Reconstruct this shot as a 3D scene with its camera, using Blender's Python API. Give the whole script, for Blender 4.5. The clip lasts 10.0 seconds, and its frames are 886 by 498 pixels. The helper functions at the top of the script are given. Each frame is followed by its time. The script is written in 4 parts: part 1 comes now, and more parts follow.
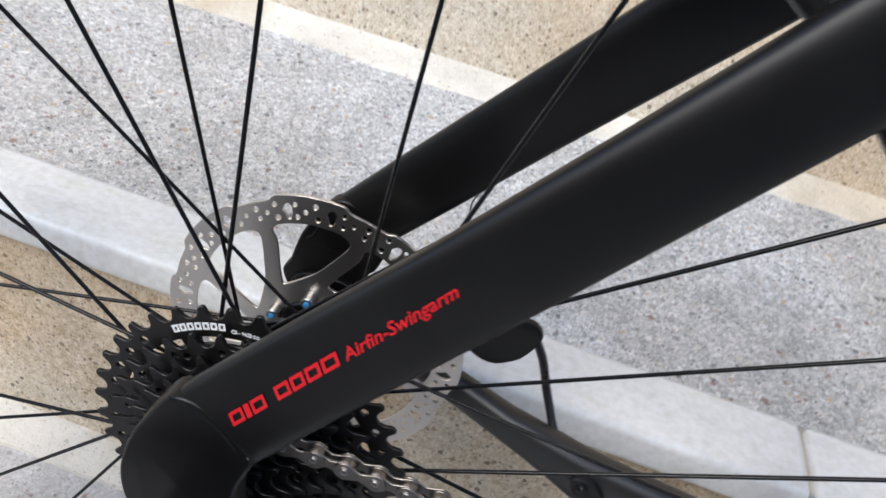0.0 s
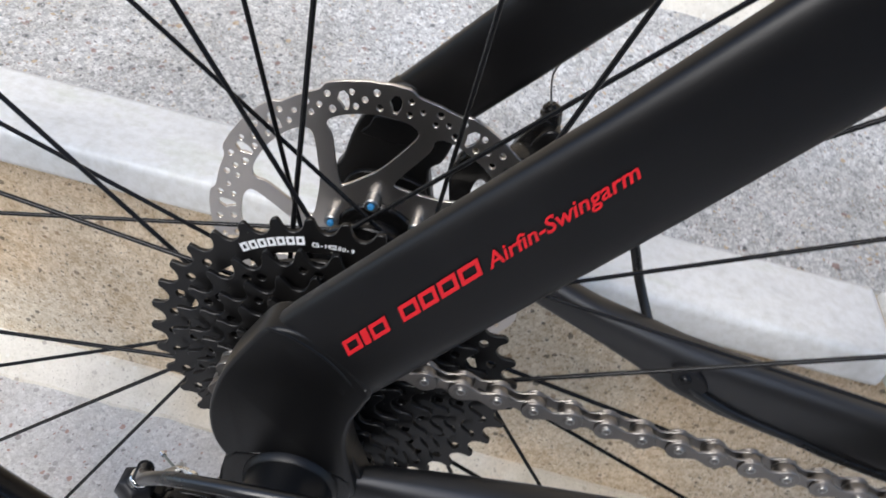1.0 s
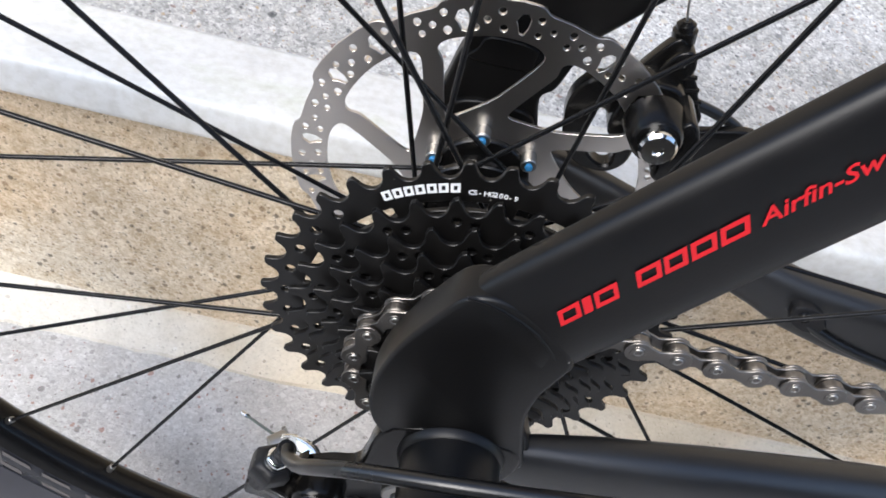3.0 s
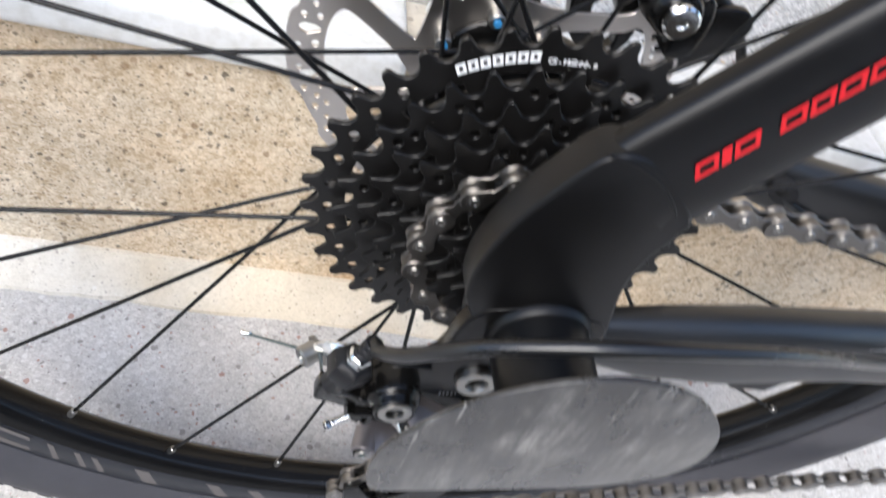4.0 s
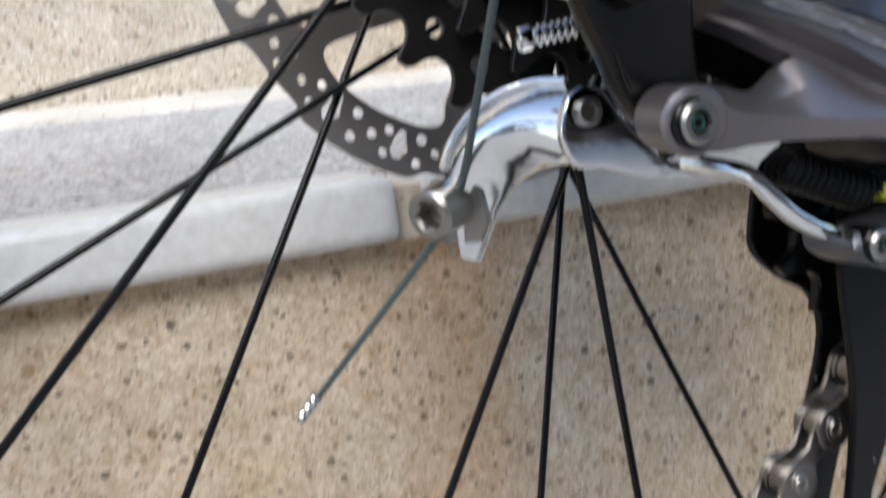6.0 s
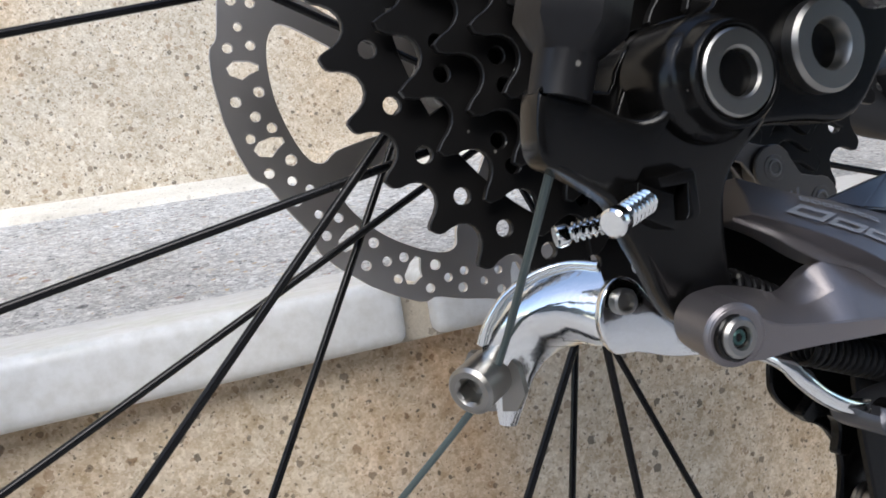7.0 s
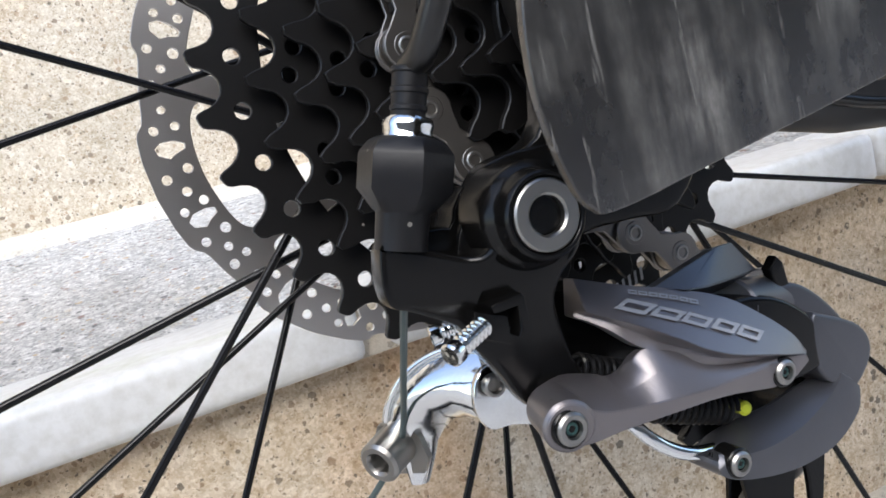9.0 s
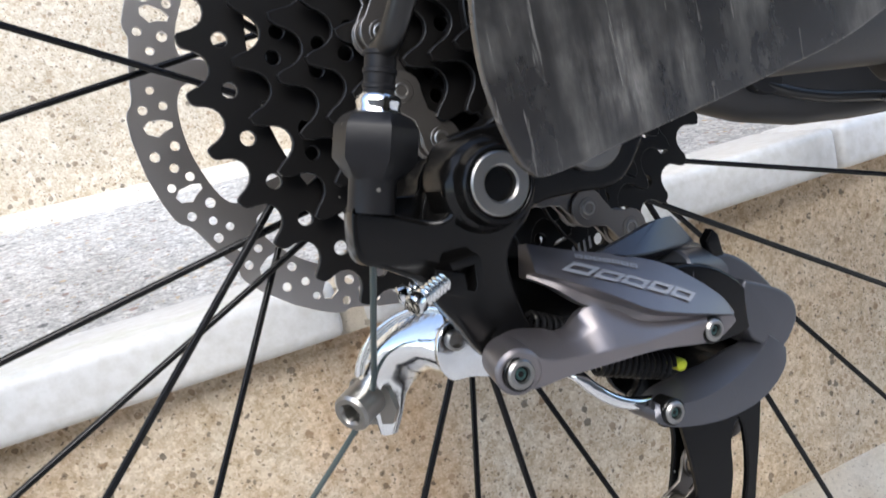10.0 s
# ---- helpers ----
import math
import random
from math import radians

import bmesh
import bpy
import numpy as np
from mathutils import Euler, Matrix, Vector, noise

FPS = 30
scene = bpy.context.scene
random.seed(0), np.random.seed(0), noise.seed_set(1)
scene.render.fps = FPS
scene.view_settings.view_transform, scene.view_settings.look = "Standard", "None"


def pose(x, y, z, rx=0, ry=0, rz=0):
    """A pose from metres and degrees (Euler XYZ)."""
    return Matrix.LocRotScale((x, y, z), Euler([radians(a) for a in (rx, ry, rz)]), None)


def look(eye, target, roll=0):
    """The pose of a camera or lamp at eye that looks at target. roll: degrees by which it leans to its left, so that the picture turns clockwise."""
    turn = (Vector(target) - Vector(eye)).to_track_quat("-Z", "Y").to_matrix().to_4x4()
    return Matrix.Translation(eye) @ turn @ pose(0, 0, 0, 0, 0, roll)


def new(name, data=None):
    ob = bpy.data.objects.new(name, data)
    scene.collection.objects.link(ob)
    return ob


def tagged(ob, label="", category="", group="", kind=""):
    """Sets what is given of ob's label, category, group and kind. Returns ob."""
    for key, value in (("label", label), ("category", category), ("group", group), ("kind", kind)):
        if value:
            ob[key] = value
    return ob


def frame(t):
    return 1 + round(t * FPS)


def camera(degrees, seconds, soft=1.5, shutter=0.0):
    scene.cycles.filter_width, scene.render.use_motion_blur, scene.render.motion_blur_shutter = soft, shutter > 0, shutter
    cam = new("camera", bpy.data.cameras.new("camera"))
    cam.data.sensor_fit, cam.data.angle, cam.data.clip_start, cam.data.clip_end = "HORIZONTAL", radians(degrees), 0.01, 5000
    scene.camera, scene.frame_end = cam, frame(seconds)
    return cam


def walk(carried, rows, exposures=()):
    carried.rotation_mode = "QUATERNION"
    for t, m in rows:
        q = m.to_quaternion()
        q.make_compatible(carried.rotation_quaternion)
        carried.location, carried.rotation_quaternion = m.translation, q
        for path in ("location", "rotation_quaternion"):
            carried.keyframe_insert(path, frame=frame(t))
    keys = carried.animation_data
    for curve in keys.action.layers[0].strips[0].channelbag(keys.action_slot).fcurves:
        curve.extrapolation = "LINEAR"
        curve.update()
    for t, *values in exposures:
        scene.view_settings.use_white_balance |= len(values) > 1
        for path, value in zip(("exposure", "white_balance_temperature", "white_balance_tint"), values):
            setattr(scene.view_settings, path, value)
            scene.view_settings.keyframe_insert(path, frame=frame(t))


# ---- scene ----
cam = camera(58.2, 10.0, soft=1.6, shutter=0.45)
PATH = [
    (0, 0.0766, -0.2500, 0.5962, 55.43, -13.06, 13.37),
    (0.5, 0.0422, -0.2193, 0.5724, 51.55, -11.51, 10.72),
    (1, 0.0323, -0.2225, 0.5600, 48.51, -10.05, 9.13),
    (1.5, 0.0126, -0.2169, 0.5542, 46.51, -9.18, 6.11),
    (2, 0.0038, -0.2162, 0.5480, 45.33, -9.05, 6.05),
    (2.5, -0.0080, -0.2063, 0.5422, 44.31, -9.12, 7.03),
    (2.7, -0.0173, -0.2014, 0.5383, 43.80, -9.73, 7.22),
    (3.8, -0.0804, -0.1995, 0.5100, 41.41, -15.81, -2.55),
    (4, -0.0922, -0.2057, 0.5003, 40.80, -16.43, -4.73),
    (4.5, -0.0924, -0.2275, 0.4934, 40.86, -12.47, -12.83),
    (4.8, -0.0818, -0.2310, 0.4669, 43.10, -6.82, -17.63),
    (5, -0.0899, -0.2301, 0.4376, 45.61, -1.65, -20.98),
    (5.2, -0.1034, -0.2311, 0.3999, 51.12, 2.35, -22.25),
    (5.5, -0.1088, -0.2033, 0.3101, 61.57, 7.99, -23.43),
    (5.8, -0.0993, -0.1726, 0.2787, 73.61, 8.54, -21.65),
    (6, -0.0983, -0.1660, 0.2659, 80.48, 7.11, -20.35),
    (6.2, -0.1053, -0.1621, 0.2701, 84.36, 7.30, -21.61),
    (7.3, -0.1044, -0.1732, 0.2886, 84.43, 9.03, -21.59),
    (7.5, -0.1036, -0.1792, 0.2885, 85.29, 9.15, -21.60),
    (8, -0.0971, -0.1850, 0.3008, 83.16, 11.90, -22.80),
    (8.5, -0.0952, -0.1863, 0.3043, 82.61, 12.47, -23.11),
    (9, -0.0906, -0.1887, 0.3081, 81.34, 14.17, -23.42),
    (9.5, -0.0940, -0.2040, 0.3112, 81.20, 13.69, -23.99),
    (10, -0.0947, -0.2034, 0.3054, 80.43, 13.26, -24.65),
]
walk(cam, [(t, pose(x, y, z, rx, ry, rz)) for t, x, y, z, rx, ry, rz in PATH], [(0.0, 1.3), (1.0, 1.36), (1.5, 1.48), (2.5, 1.58), (4.5, 1.92), (5.0, 1.9), (5.5, 1.55), (6.0, 1.32), (7.5, 1.34), (8.0, 1.47), (9.0, 1.62), (10.0, 1.7)])

# ---- light ----
world = bpy.data.worlds.new("overcast_sky")
scene.world = world
world.use_nodes = True
wn = world.node_tree.nodes
sky = wn.new("ShaderNodeTexSky")
sky.sky_type, sky.sun_disc = "NISHITA", False
sky.sun_elevation, sky.sun_rotation = radians(42), radians(206)
sky.air_density, sky.dust_density, sky.ozone_density = 1.0, 1.2, 1.5
wn["Background"].inputs[1].default_value = 0.12
world.node_tree.links.new(sky.outputs[0], wn["Background"].inputs[0])
sun = new("sun", bpy.data.lights.new("sun", "SUN"))
sun.data.energy, sun.data.angle, sun.data.color = 1.1, radians(40), (1.0, 0.985, 0.96)
sun.matrix_world = look((-1.0, -2.1, 2.1), (0, 0, 0))

HUB = 0.322  # height of the rear axle over the floor


# ---- materials ----
def shader(name, colour=(0.5, 0.5, 0.5), rough=0.5, metal=0.0, coat=0.0, spec=0.5):
    m = bpy.data.materials.new(name)
    m.use_nodes = True
    b = m.node_tree.nodes["Principled BSDF"]
    b.inputs["Base Color"].default_value = (*colour, 1)
    b.inputs["Roughness"].default_value = rough
    b.inputs["Metallic"].default_value = metal
    b.inputs["Coat Weight"].default_value = coat
    b.inputs["Specular IOR Level"].default_value = spec
    return m, m.node_tree.nodes, m.node_tree.links, b


def noise_tex(n, l, scale, detail=4.0, rough=0.6, stretch=None):
    tex = n.new("ShaderNodeTexNoise")
    tex.inputs["Scale"].default_value = scale
    tex.inputs["Detail"].default_value = detail
    tex.inputs["Roughness"].default_value = rough
    co = n.new("ShaderNodeNewGeometry")
    if stretch:
        mp = n.new("ShaderNodeMapping")
        mp.inputs["Scale"].default_value = stretch
        l.new(co.outputs["Position"], mp.inputs["Vector"])
        l.new(mp.outputs[0], tex.inputs["Vector"])
    else:
        l.new(co.outputs["Position"], tex.inputs["Vector"])
    return tex


def ramp(n, l, source, stops):
    r = n.new("ShaderNodeValToRGB")
    e = r.color_ramp.elements
    while len(e) < len(stops):
        e.new(0.5)
    for el, (p, c) in zip(e, stops):
        el.position = p
        el.color = (*c, 1) if len(c) == 3 else c
    l.new(source, r.inputs[0])
    return r


def mix(n, l, fac, a, b, mode="MIX"):
    x = n.new("ShaderNodeMix")
    x.data_type, x.blend_type = "RGBA", mode
    for socket, v in ((x.inputs[0], fac), (x.inputs[6], a), (x.inputs[7], b)):
        if isinstance(v, (int, float)):
            socket.default_value = v
        elif isinstance(v, tuple):
            socket.default_value = (*v, 1)
        else:
            l.new(v, socket)
    return x.outputs[2]


def bump(n, l, b, height, strength, distance):
    x = n.new("ShaderNodeBump")
    x.inputs["Strength"].default_value = strength
    x.inputs["Distance"].default_value = distance
    l.new(height, x.inputs["Height"])
    l.new(x.outputs[0], b.inputs["Normal"])


def painted(name, colour, rough, metal=0.0, dust=0.1, coat=0.0, grain=900.0, specks=0.0, spec=0.27):
    """Paint, anodising or bare metal with fine grain, faint dust and uneven gloss."""
    m, n, l, b = shader(name, colour, rough, metal, coat, 0.5 if metal > 0.1 else spec)
    big, fine = noise_tex(n, l, 22, 5), noise_tex(n, l, grain, 2)
    r = n.new("ShaderNodeMapRange")
    r.inputs["To Min"].default_value, r.inputs["To Max"].default_value = max(rough - 0.07, 0.03), rough + 0.12
    l.new(big.outputs[0], r.inputs[0])
    l.new(r.outputs[0], b.inputs["Roughness"])
    spots = ramp(n, l, big.outputs[0], [(0.5, (0, 0, 0)), (0.8, (dust, dust, dust))])
    light = tuple(min(c * 1.6 + 0.03, 1) for c in colour)
    col = mix(n, l, spots.outputs[0], colour, light)
    if specks:  # single grains of pale dust
        geo = n.new("ShaderNodeNewGeometry")
        v = n.new("ShaderNodeTexVoronoi")
        v.inputs["Scale"].default_value = 420
        l.new(geo.outputs["Position"], v.inputs["Vector"])
        sep = n.new("ShaderNodeSeparateColor")
        l.new(v.outputs["Color"], sep.inputs[0])
        size = n.new("ShaderNodeMapRange")
        size.inputs["From Min"].default_value, size.inputs["From Max"].default_value = 1.0 - specks, 1.0
        size.inputs["To Max"].default_value = 0.16
        l.new(sep.outputs[0], size.inputs[0])
        inside = n.new("ShaderNodeMath")
        inside.operation = "LESS_THAN"
        l.new(v.outputs["Distance"], inside.inputs[0])
        l.new(size.outputs[0], inside.inputs[1])
        col = mix(n, l, inside.outputs[0], col, (0.16, 0.155, 0.14))
    l.new(col, b.inputs["Base Color"])
    bump(n, l, b, fine.outputs[0], 0.12, 0.0002)
    return m


def terrazzo(name, grains, chips, scale, share, relief, stain, rough=0.65, streak=None, mottle=None):
    """Packed fine grains of several tones, with larger stone chips among them and slow stains."""
    m, n, l, b = shader(name, grains[0], rough)
    geo = n.new("ShaderNodeNewGeometry")
    warp = noise_tex(n, l, scale * 2.2, 3)
    add = n.new("ShaderNodeVectorMath")
    add.operation = "MULTIPLY_ADD"
    add.inputs[1].default_value = (0.6 / scale,) * 3
    l.new(warp.outputs["Color"], add.inputs[0])
    l.new(geo.outputs["Position"], add.inputs[2])

    def cells(freq):
        v = n.new("ShaderNodeTexVoronoi")
        v.inputs["Scale"].default_value = scale * freq
        l.new(add.outputs[0], v.inputs["Vector"])
        sep = n.new("ShaderNodeSeparateColor")
        l.new(v.outputs["Color"], sep.inputs[0])
        return v, sep

    fine = noise_tex(n, l, 900, 3)
    v, sep = cells(4.2)
    packed = ramp(n, l, sep.outputs[0], [(i / len(grains), c) for i, c in enumerate(grains)])
    v, sep = cells(1.7)
    lumps = ramp(n, l, sep.outputs[0], [(i / len(grains), c) for i, c in enumerate(grains)])
    col = mix(n, l, 0.45, packed.outputs[0], lumps.outputs[0])
    heights = []
    for freq, part_of in zip((1.0, 1.9, 3.4), share):
        v, sep = cells(freq)
        size = n.new("ShaderNodeMapRange")
        size.inputs["From Min"].default_value, size.inputs["From Max"].default_value = 1.0 - part_of, 1.0
        size.inputs["To Max"].default_value = 0.48
        l.new(sep.outputs[0], size.inputs[0])
        inside = n.new("ShaderNodeMath")
        inside.operation = "LESS_THAN"
        l.new(v.outputs["Distance"], inside.inputs[0])
        l.new(size.outputs[0], inside.inputs[1])
        stone = ramp(n, l, sep.outputs[1], [(i / len(chips), c) for i, c in enumerate(chips)])
        stone.color_ramp.interpolation = "CONSTANT"
        soft = n.new("ShaderNodeMath")
        soft.operation = "MULTIPLY"
        soft.inputs[1].default_value = 0.78
        l.new(inside.outputs[0], soft.inputs[0])
        col = mix(n, l, soft.outputs[0], col, stone.outputs[0])
        heights.append(inside.outputs[0])
    big, mid = noise_tex(n, l, 3.3, 5), noise_tex(n, l, 17, 4)
    blot = ramp(n, l, big.outputs[0], [(0.46, stain), (0.6, (1, 1, 1))])
    tone = ramp(n, l, mid.outputs[0], [(0.3, (0.86, 0.86, 0.85)), (0.65, (1.08, 1.08, 1.08))])
    if mottle:  # clumps of browner stone, several grains wide
        clump = noise_tex(n, l, 130, 3, 0.7)
        brown = ramp(n, l, clump.outputs[0], [(0.36, mottle), (0.52, (1.04, 1.04, 1.03))])
        col = mix(n, l, 1.0, col, brown.outputs[0], "MULTIPLY")
    col = mix(n, l, 1.0, col, blot.outputs[0], "MULTIPLY")
    col = mix(n, l, 1.0, col, tone.outputs[0], "MULTIPLY")
    if streak:  # a rusty run of water down the face: its place along x, its half-width and its tint
        x0, half, tint = streak
        sx = n.new("ShaderNodeSeparateXYZ")
        l.new(geo.outputs["Position"], sx.inputs[0])
        off = n.new("ShaderNodeMath")
        off.operation = "MULTIPLY_ADD"
        off.inputs[1].default_value = 0.09
        l.new(mid.outputs[0], off.inputs[0])
        l.new(sx.outputs[0], off.inputs[2])
        dist = n.new("ShaderNodeMath")
        dist.operation = "SUBTRACT"
        dist.inputs[1].default_value = x0 + 0.045
        l.new(off.outputs[0], dist.inputs[0])
        size = n.new("ShaderNodeMath")
        size.operation = "ABSOLUTE"
        l.new(dist.outputs[0], size.inputs[0])
        fade = n.new("ShaderNodeMapRange")
        fade.inputs["From Max"].default_value = half
        fade.inputs["To Min"].default_value, fade.inputs["To Max"].default_value = 0.85, 0.0
        l.new(size.outputs[0], fade.inputs[0])
        col = mix(n, l, fade.outputs[0], col, mix(n, l, 1.0, col, tint, "MULTIPLY"))
    l.new(col, b.inputs["Base Color"])
    h = n.new("ShaderNodeMath")
    h.operation = "MULTIPLY_ADD"
    h.inputs[1].default_value = 0.5
    l.new(sep.outputs[2], h.inputs[0])
    l.new(fine.outputs[0], h.inputs[2])
    bump(n, l, b, h.outputs[0], relief, 0.0009)
    return m


def make_marble():
    m, n, l, b = shader("white_marble", (0.8, 0.79, 0.76), 0.35)
    warp = noise_tex(n, l, 9, 6, 0.65, (1, 2.2, 1))
    vein = ramp(n, l, warp.outputs[0], [(0.3, (0.57, 0.57, 0.55)), (0.45, (0.71, 0.71, 0.69)), (0.58, (0.76, 0.76, 0.74)), (0.72, (0.64, 0.66, 0.57))])
    fine = noise_tex(n, l, 160, 4)
    dirt = ramp(n, l, fine.outputs[0], [(0.3, (0.86, 0.85, 0.82)), (0.6, (1, 1, 1))])
    l.new(mix(n, l, 1.0, vein.outputs[0], dirt.outputs[0], "MULTIPLY"), b.inputs["Base Color"])
    bump(n, l, b, fine.outputs[0], 0.15, 0.0006)
    return m


def make_guard():
    m, n, l, b = shader("scuffed_black_plastic", (0.03, 0.03, 0.032), 0.4, spec=1.0)
    streak = noise_tex(n, l, 48, 8, 0.72, (1.2, 1, 0.6))
    cloud = noise_tex(n, l, 26, 5, 0.6)
    mask = n.new("ShaderNodeMath")
    mask.operation = "MULTIPLY"
    a = ramp(n, l, streak.outputs[0], [(0.43, (0, 0, 0)), (0.66, (1, 1, 1))])
    c = ramp(n, l, cloud.outputs[0], [(0.46, (0.06, 0.06, 0.06)), (0.66, (0.8, 0.8, 0.8))])
    l.new(a.outputs[0], mask.inputs[0])
    l.new(c.outputs[0], mask.inputs[1])
    brush = noise_tex(n, l, 120, 6, 0.75, (2.6, 1, 0.35))
    scuff = ramp(n, l, brush.outputs[0], [(0.38, (0.12, 0.12, 0.12)), (0.62, (1, 1, 1))])
    worn = n.new("ShaderNodeMath")
    worn.operation = "MULTIPLY"
    l.new(mask.outputs[0], worn.inputs[0])
    l.new(scuff.outputs[0], worn.inputs[1])
    fine = noise_tex(n, l, 150, 5, 0.7, (3.5, 1, 0.25))
    nick = ramp(n, l, fine.outputs[0], [(0.61, (0, 0, 0)), (0.69, (0.5, 0.5, 0.5))])
    both = n.new("ShaderNodeMath")
    both.operation = "MAXIMUM"
    l.new(worn.outputs[0], both.inputs[0])
    l.new(nick.outputs[0], both.inputs[1])
    l.new(mix(n, l, both.outputs[0], (0.011, 0.0102, 0.0098), (0.4, 0.385, 0.35)), b.inputs["Base Color"])
    rr = ramp(n, l, mask.outputs[0], [(0, (0.27, 0.27, 0.27)), (1, (0.45, 0.45, 0.45))])
    l.new(rr.outputs[0], b.inputs["Roughness"])
    b.inputs["Sheen Weight"].default_value = 0.22
    b.inputs["Sheen Roughness"].default_value = 0.4
    b.inputs["Sheen Tint"].default_value = (0.8, 0.72, 0.62, 1)
    bump(n, l, b, streak.outputs[0], 0.2, 0.0006)
    return m


FRAME = painted("satin_black_frame_paint", (0.0036, 0.0034, 0.0034), 0.36, dust=0.10, specks=0.006, spec=0.3)
TUBE = painted("glossy_black_tube_paint", (0.005, 0.005, 0.0055), 0.4, dust=0.06, specks=0.006, spec=0.75)
PART_BLACK = painted("gloss_black_metal", (0.0045, 0.0043, 0.0042), 0.2, dust=0.04, specks=0.06, spec=0.26)
COG = painted("black_coated_steel", (0.005, 0.0046, 0.0044), 0.34, 0.1, dust=0.05, grain=500, specks=0.09, spec=0.36)
SPOKE = painted("black_spoke_steel", (0.006, 0.006, 0.0065), 0.22, 0.1)
RIM = painted("black_rim_alloy", (0.024, 0.025, 0.029), 0.26)
ROTOR = painted("brushed_brake_steel", (0.58, 0.545, 0.51), 0.3, 1.0, dust=0.15)
STEEL = painted("bare_steel", (0.33, 0.32, 0.3), 0.34, 1.0, dust=0.2)
CHAIN = painted("grey_plated_chain_steel", (0.21, 0.195, 0.18), 0.34, 1.0, dust=0.3)
CHROME = painted("chromed_steel", (0.82, 0.83, 0.82), 0.07, 1.0, dust=0.02)
PLASTIC = painted("black_moulded_plastic", (0.008, 0.008, 0.009), 0.42, dust=0.15, specks=0.08)
ARM = painted("grey_metallic_arm", (0.195, 0.18, 0.184), 0.32, 0.75, dust=0.2, grain=2600, specks=0.05)
KNUCKLE = painted("dark_grey_metallic_paint", (0.1, 0.102, 0.114), 0.34, 0.7, dust=0.2, grain=1500, specks=0.05)
RUBBER = painted("black_rubber", (0.052, 0.051, 0.056), 0.5, dust=0.3)
HOUSING = painted("black_cable_sheath", (0.006, 0.006, 0.006), 0.27, dust=0.12, spec=0.6)
CABLE = painted("green_grey_cable", (0.09, 0.12, 0.12), 0.4, 0.4)
BLUE = painted("blue_thread_lock", (0.03, 0.2, 0.42), 0.4)
TEAL = painted("teal_thread_lock", (0.045, 0.1, 0.095), 0.35, 0.6)
YELLOW = painted("yellow_green_plastic", (0.6, 0.66, 0.05), 0.4)
RED = painted("red_print", (0.56, 0.014, 0.02), 0.4, dust=0.0)
WHITE = painted("white_print", (0.75, 0.76, 0.76), 0.5, dust=0.0)
SILVER = painted("silver_print", (0.3, 0.31, 0.33), 0.4, dust=0.0)
DECAL = painted("grey_print", (0.11, 0.1, 0.095), 0.45, dust=0.0)
# dull grey for the added wall out of view
UNSEEN_WALL = painted("unseen_wall_grey", (0.13, 0.125, 0.12), 0.8, grain=200)
GUARD = make_guard()
MARBLE = make_marble()
TAN = terrazzo("tan_terrazzo", [(0.43, 0.35, 0.245), (0.57, 0.495, 0.38), (0.68, 0.61, 0.49), (0.5, 0.41, 0.3), (0.75, 0.69, 0.59)], [(0.17, 0.135, 0.1), (0.31, 0.22, 0.145), (0.085, 0.07, 0.055), (0.38, 0.28, 0.19), (0.2, 0.15, 0.105), (0.72, 0.64, 0.52)], 200, (0.31, 0.34, 0.28), 0.35, (0.97, 0.88, 0.78), mottle=(0.84, 0.78, 0.69), streak=(0.012, 0.045, (0.95, 0.78, 0.64)))
TAN_WALL = terrazzo("tan_wall_terrazzo", [(0.38, 0.315, 0.228), (0.5, 0.442, 0.35), (0.6, 0.548, 0.455), (0.44, 0.37, 0.28), (0.67, 0.625, 0.545)], [(0.17, 0.135, 0.1), (0.31, 0.22, 0.145), (0.085, 0.07, 0.055), (0.38, 0.28, 0.19), (0.2, 0.15, 0.105), (0.72, 0.64, 0.52)], 200, (0.31, 0.34, 0.28), 0.35, (0.97, 0.88, 0.78), mottle=(0.9, 0.86, 0.8))
GREY = terrazzo("grey_aggregate", [(0.22, 0.22, 0.218), (0.415, 0.412, 0.402), (0.56, 0.556, 0.543), (0.33, 0.328, 0.32), (0.75, 0.748, 0.73)], [(0.08, 0.085, 0.09), (0.78, 0.78, 0.77), (0.2, 0.205, 0.21), (0.6, 0.56, 0.48), (0.26, 0.15, 0.12), (0.42, 0.42, 0.42), (0.5, 0.36, 0.2)], 160, (0.4, 0.42, 0.4), 0.7, (0.88, 0.86, 0.83))
FLOOR = terrazzo("pale_aggregate", [(0.4, 0.388, 0.37), (0.51, 0.497, 0.475), (0.57, 0.557, 0.533), (0.475, 0.458, 0.435), (0.665, 0.652, 0.63)], [(0.22, 0.2, 0.19), (0.72, 0.71, 0.69), (0.34, 0.32, 0.31), (0.66, 0.64, 0.61), (0.34, 0.17, 0.13), (0.52, 0.5, 0.48)], 190, (0.26, 0.26, 0.26), 0.5, (0.86, 0.84, 0.82))
MORTAR = terrazzo("pale_mortar", [(0.6, 0.56, 0.48), (0.68, 0.64, 0.56), (0.72, 0.68, 0.6)], [(0.48, 0.44, 0.38), (0.75, 0.73, 0.68), (0.38, 0.34, 0.29)], 220, (0.1, 0.14, 0.16), 0.4, (0.85, 0.78, 0.68), 0.8)


# ---- mesh tools: everything on the bicycle is in centimetres from the rear axle ----
def link(name, mesh, mat, parent=None, label=""):
    mesh.materials.append(mat)
    for p in mesh.polygons:
        p.use_smooth = True
    mesh.set_sharp_from_angle(angle=radians(38))
    ob = new(name, mesh)
    ob.parent = parent
    if label:
        ob["label"] = label
    return ob


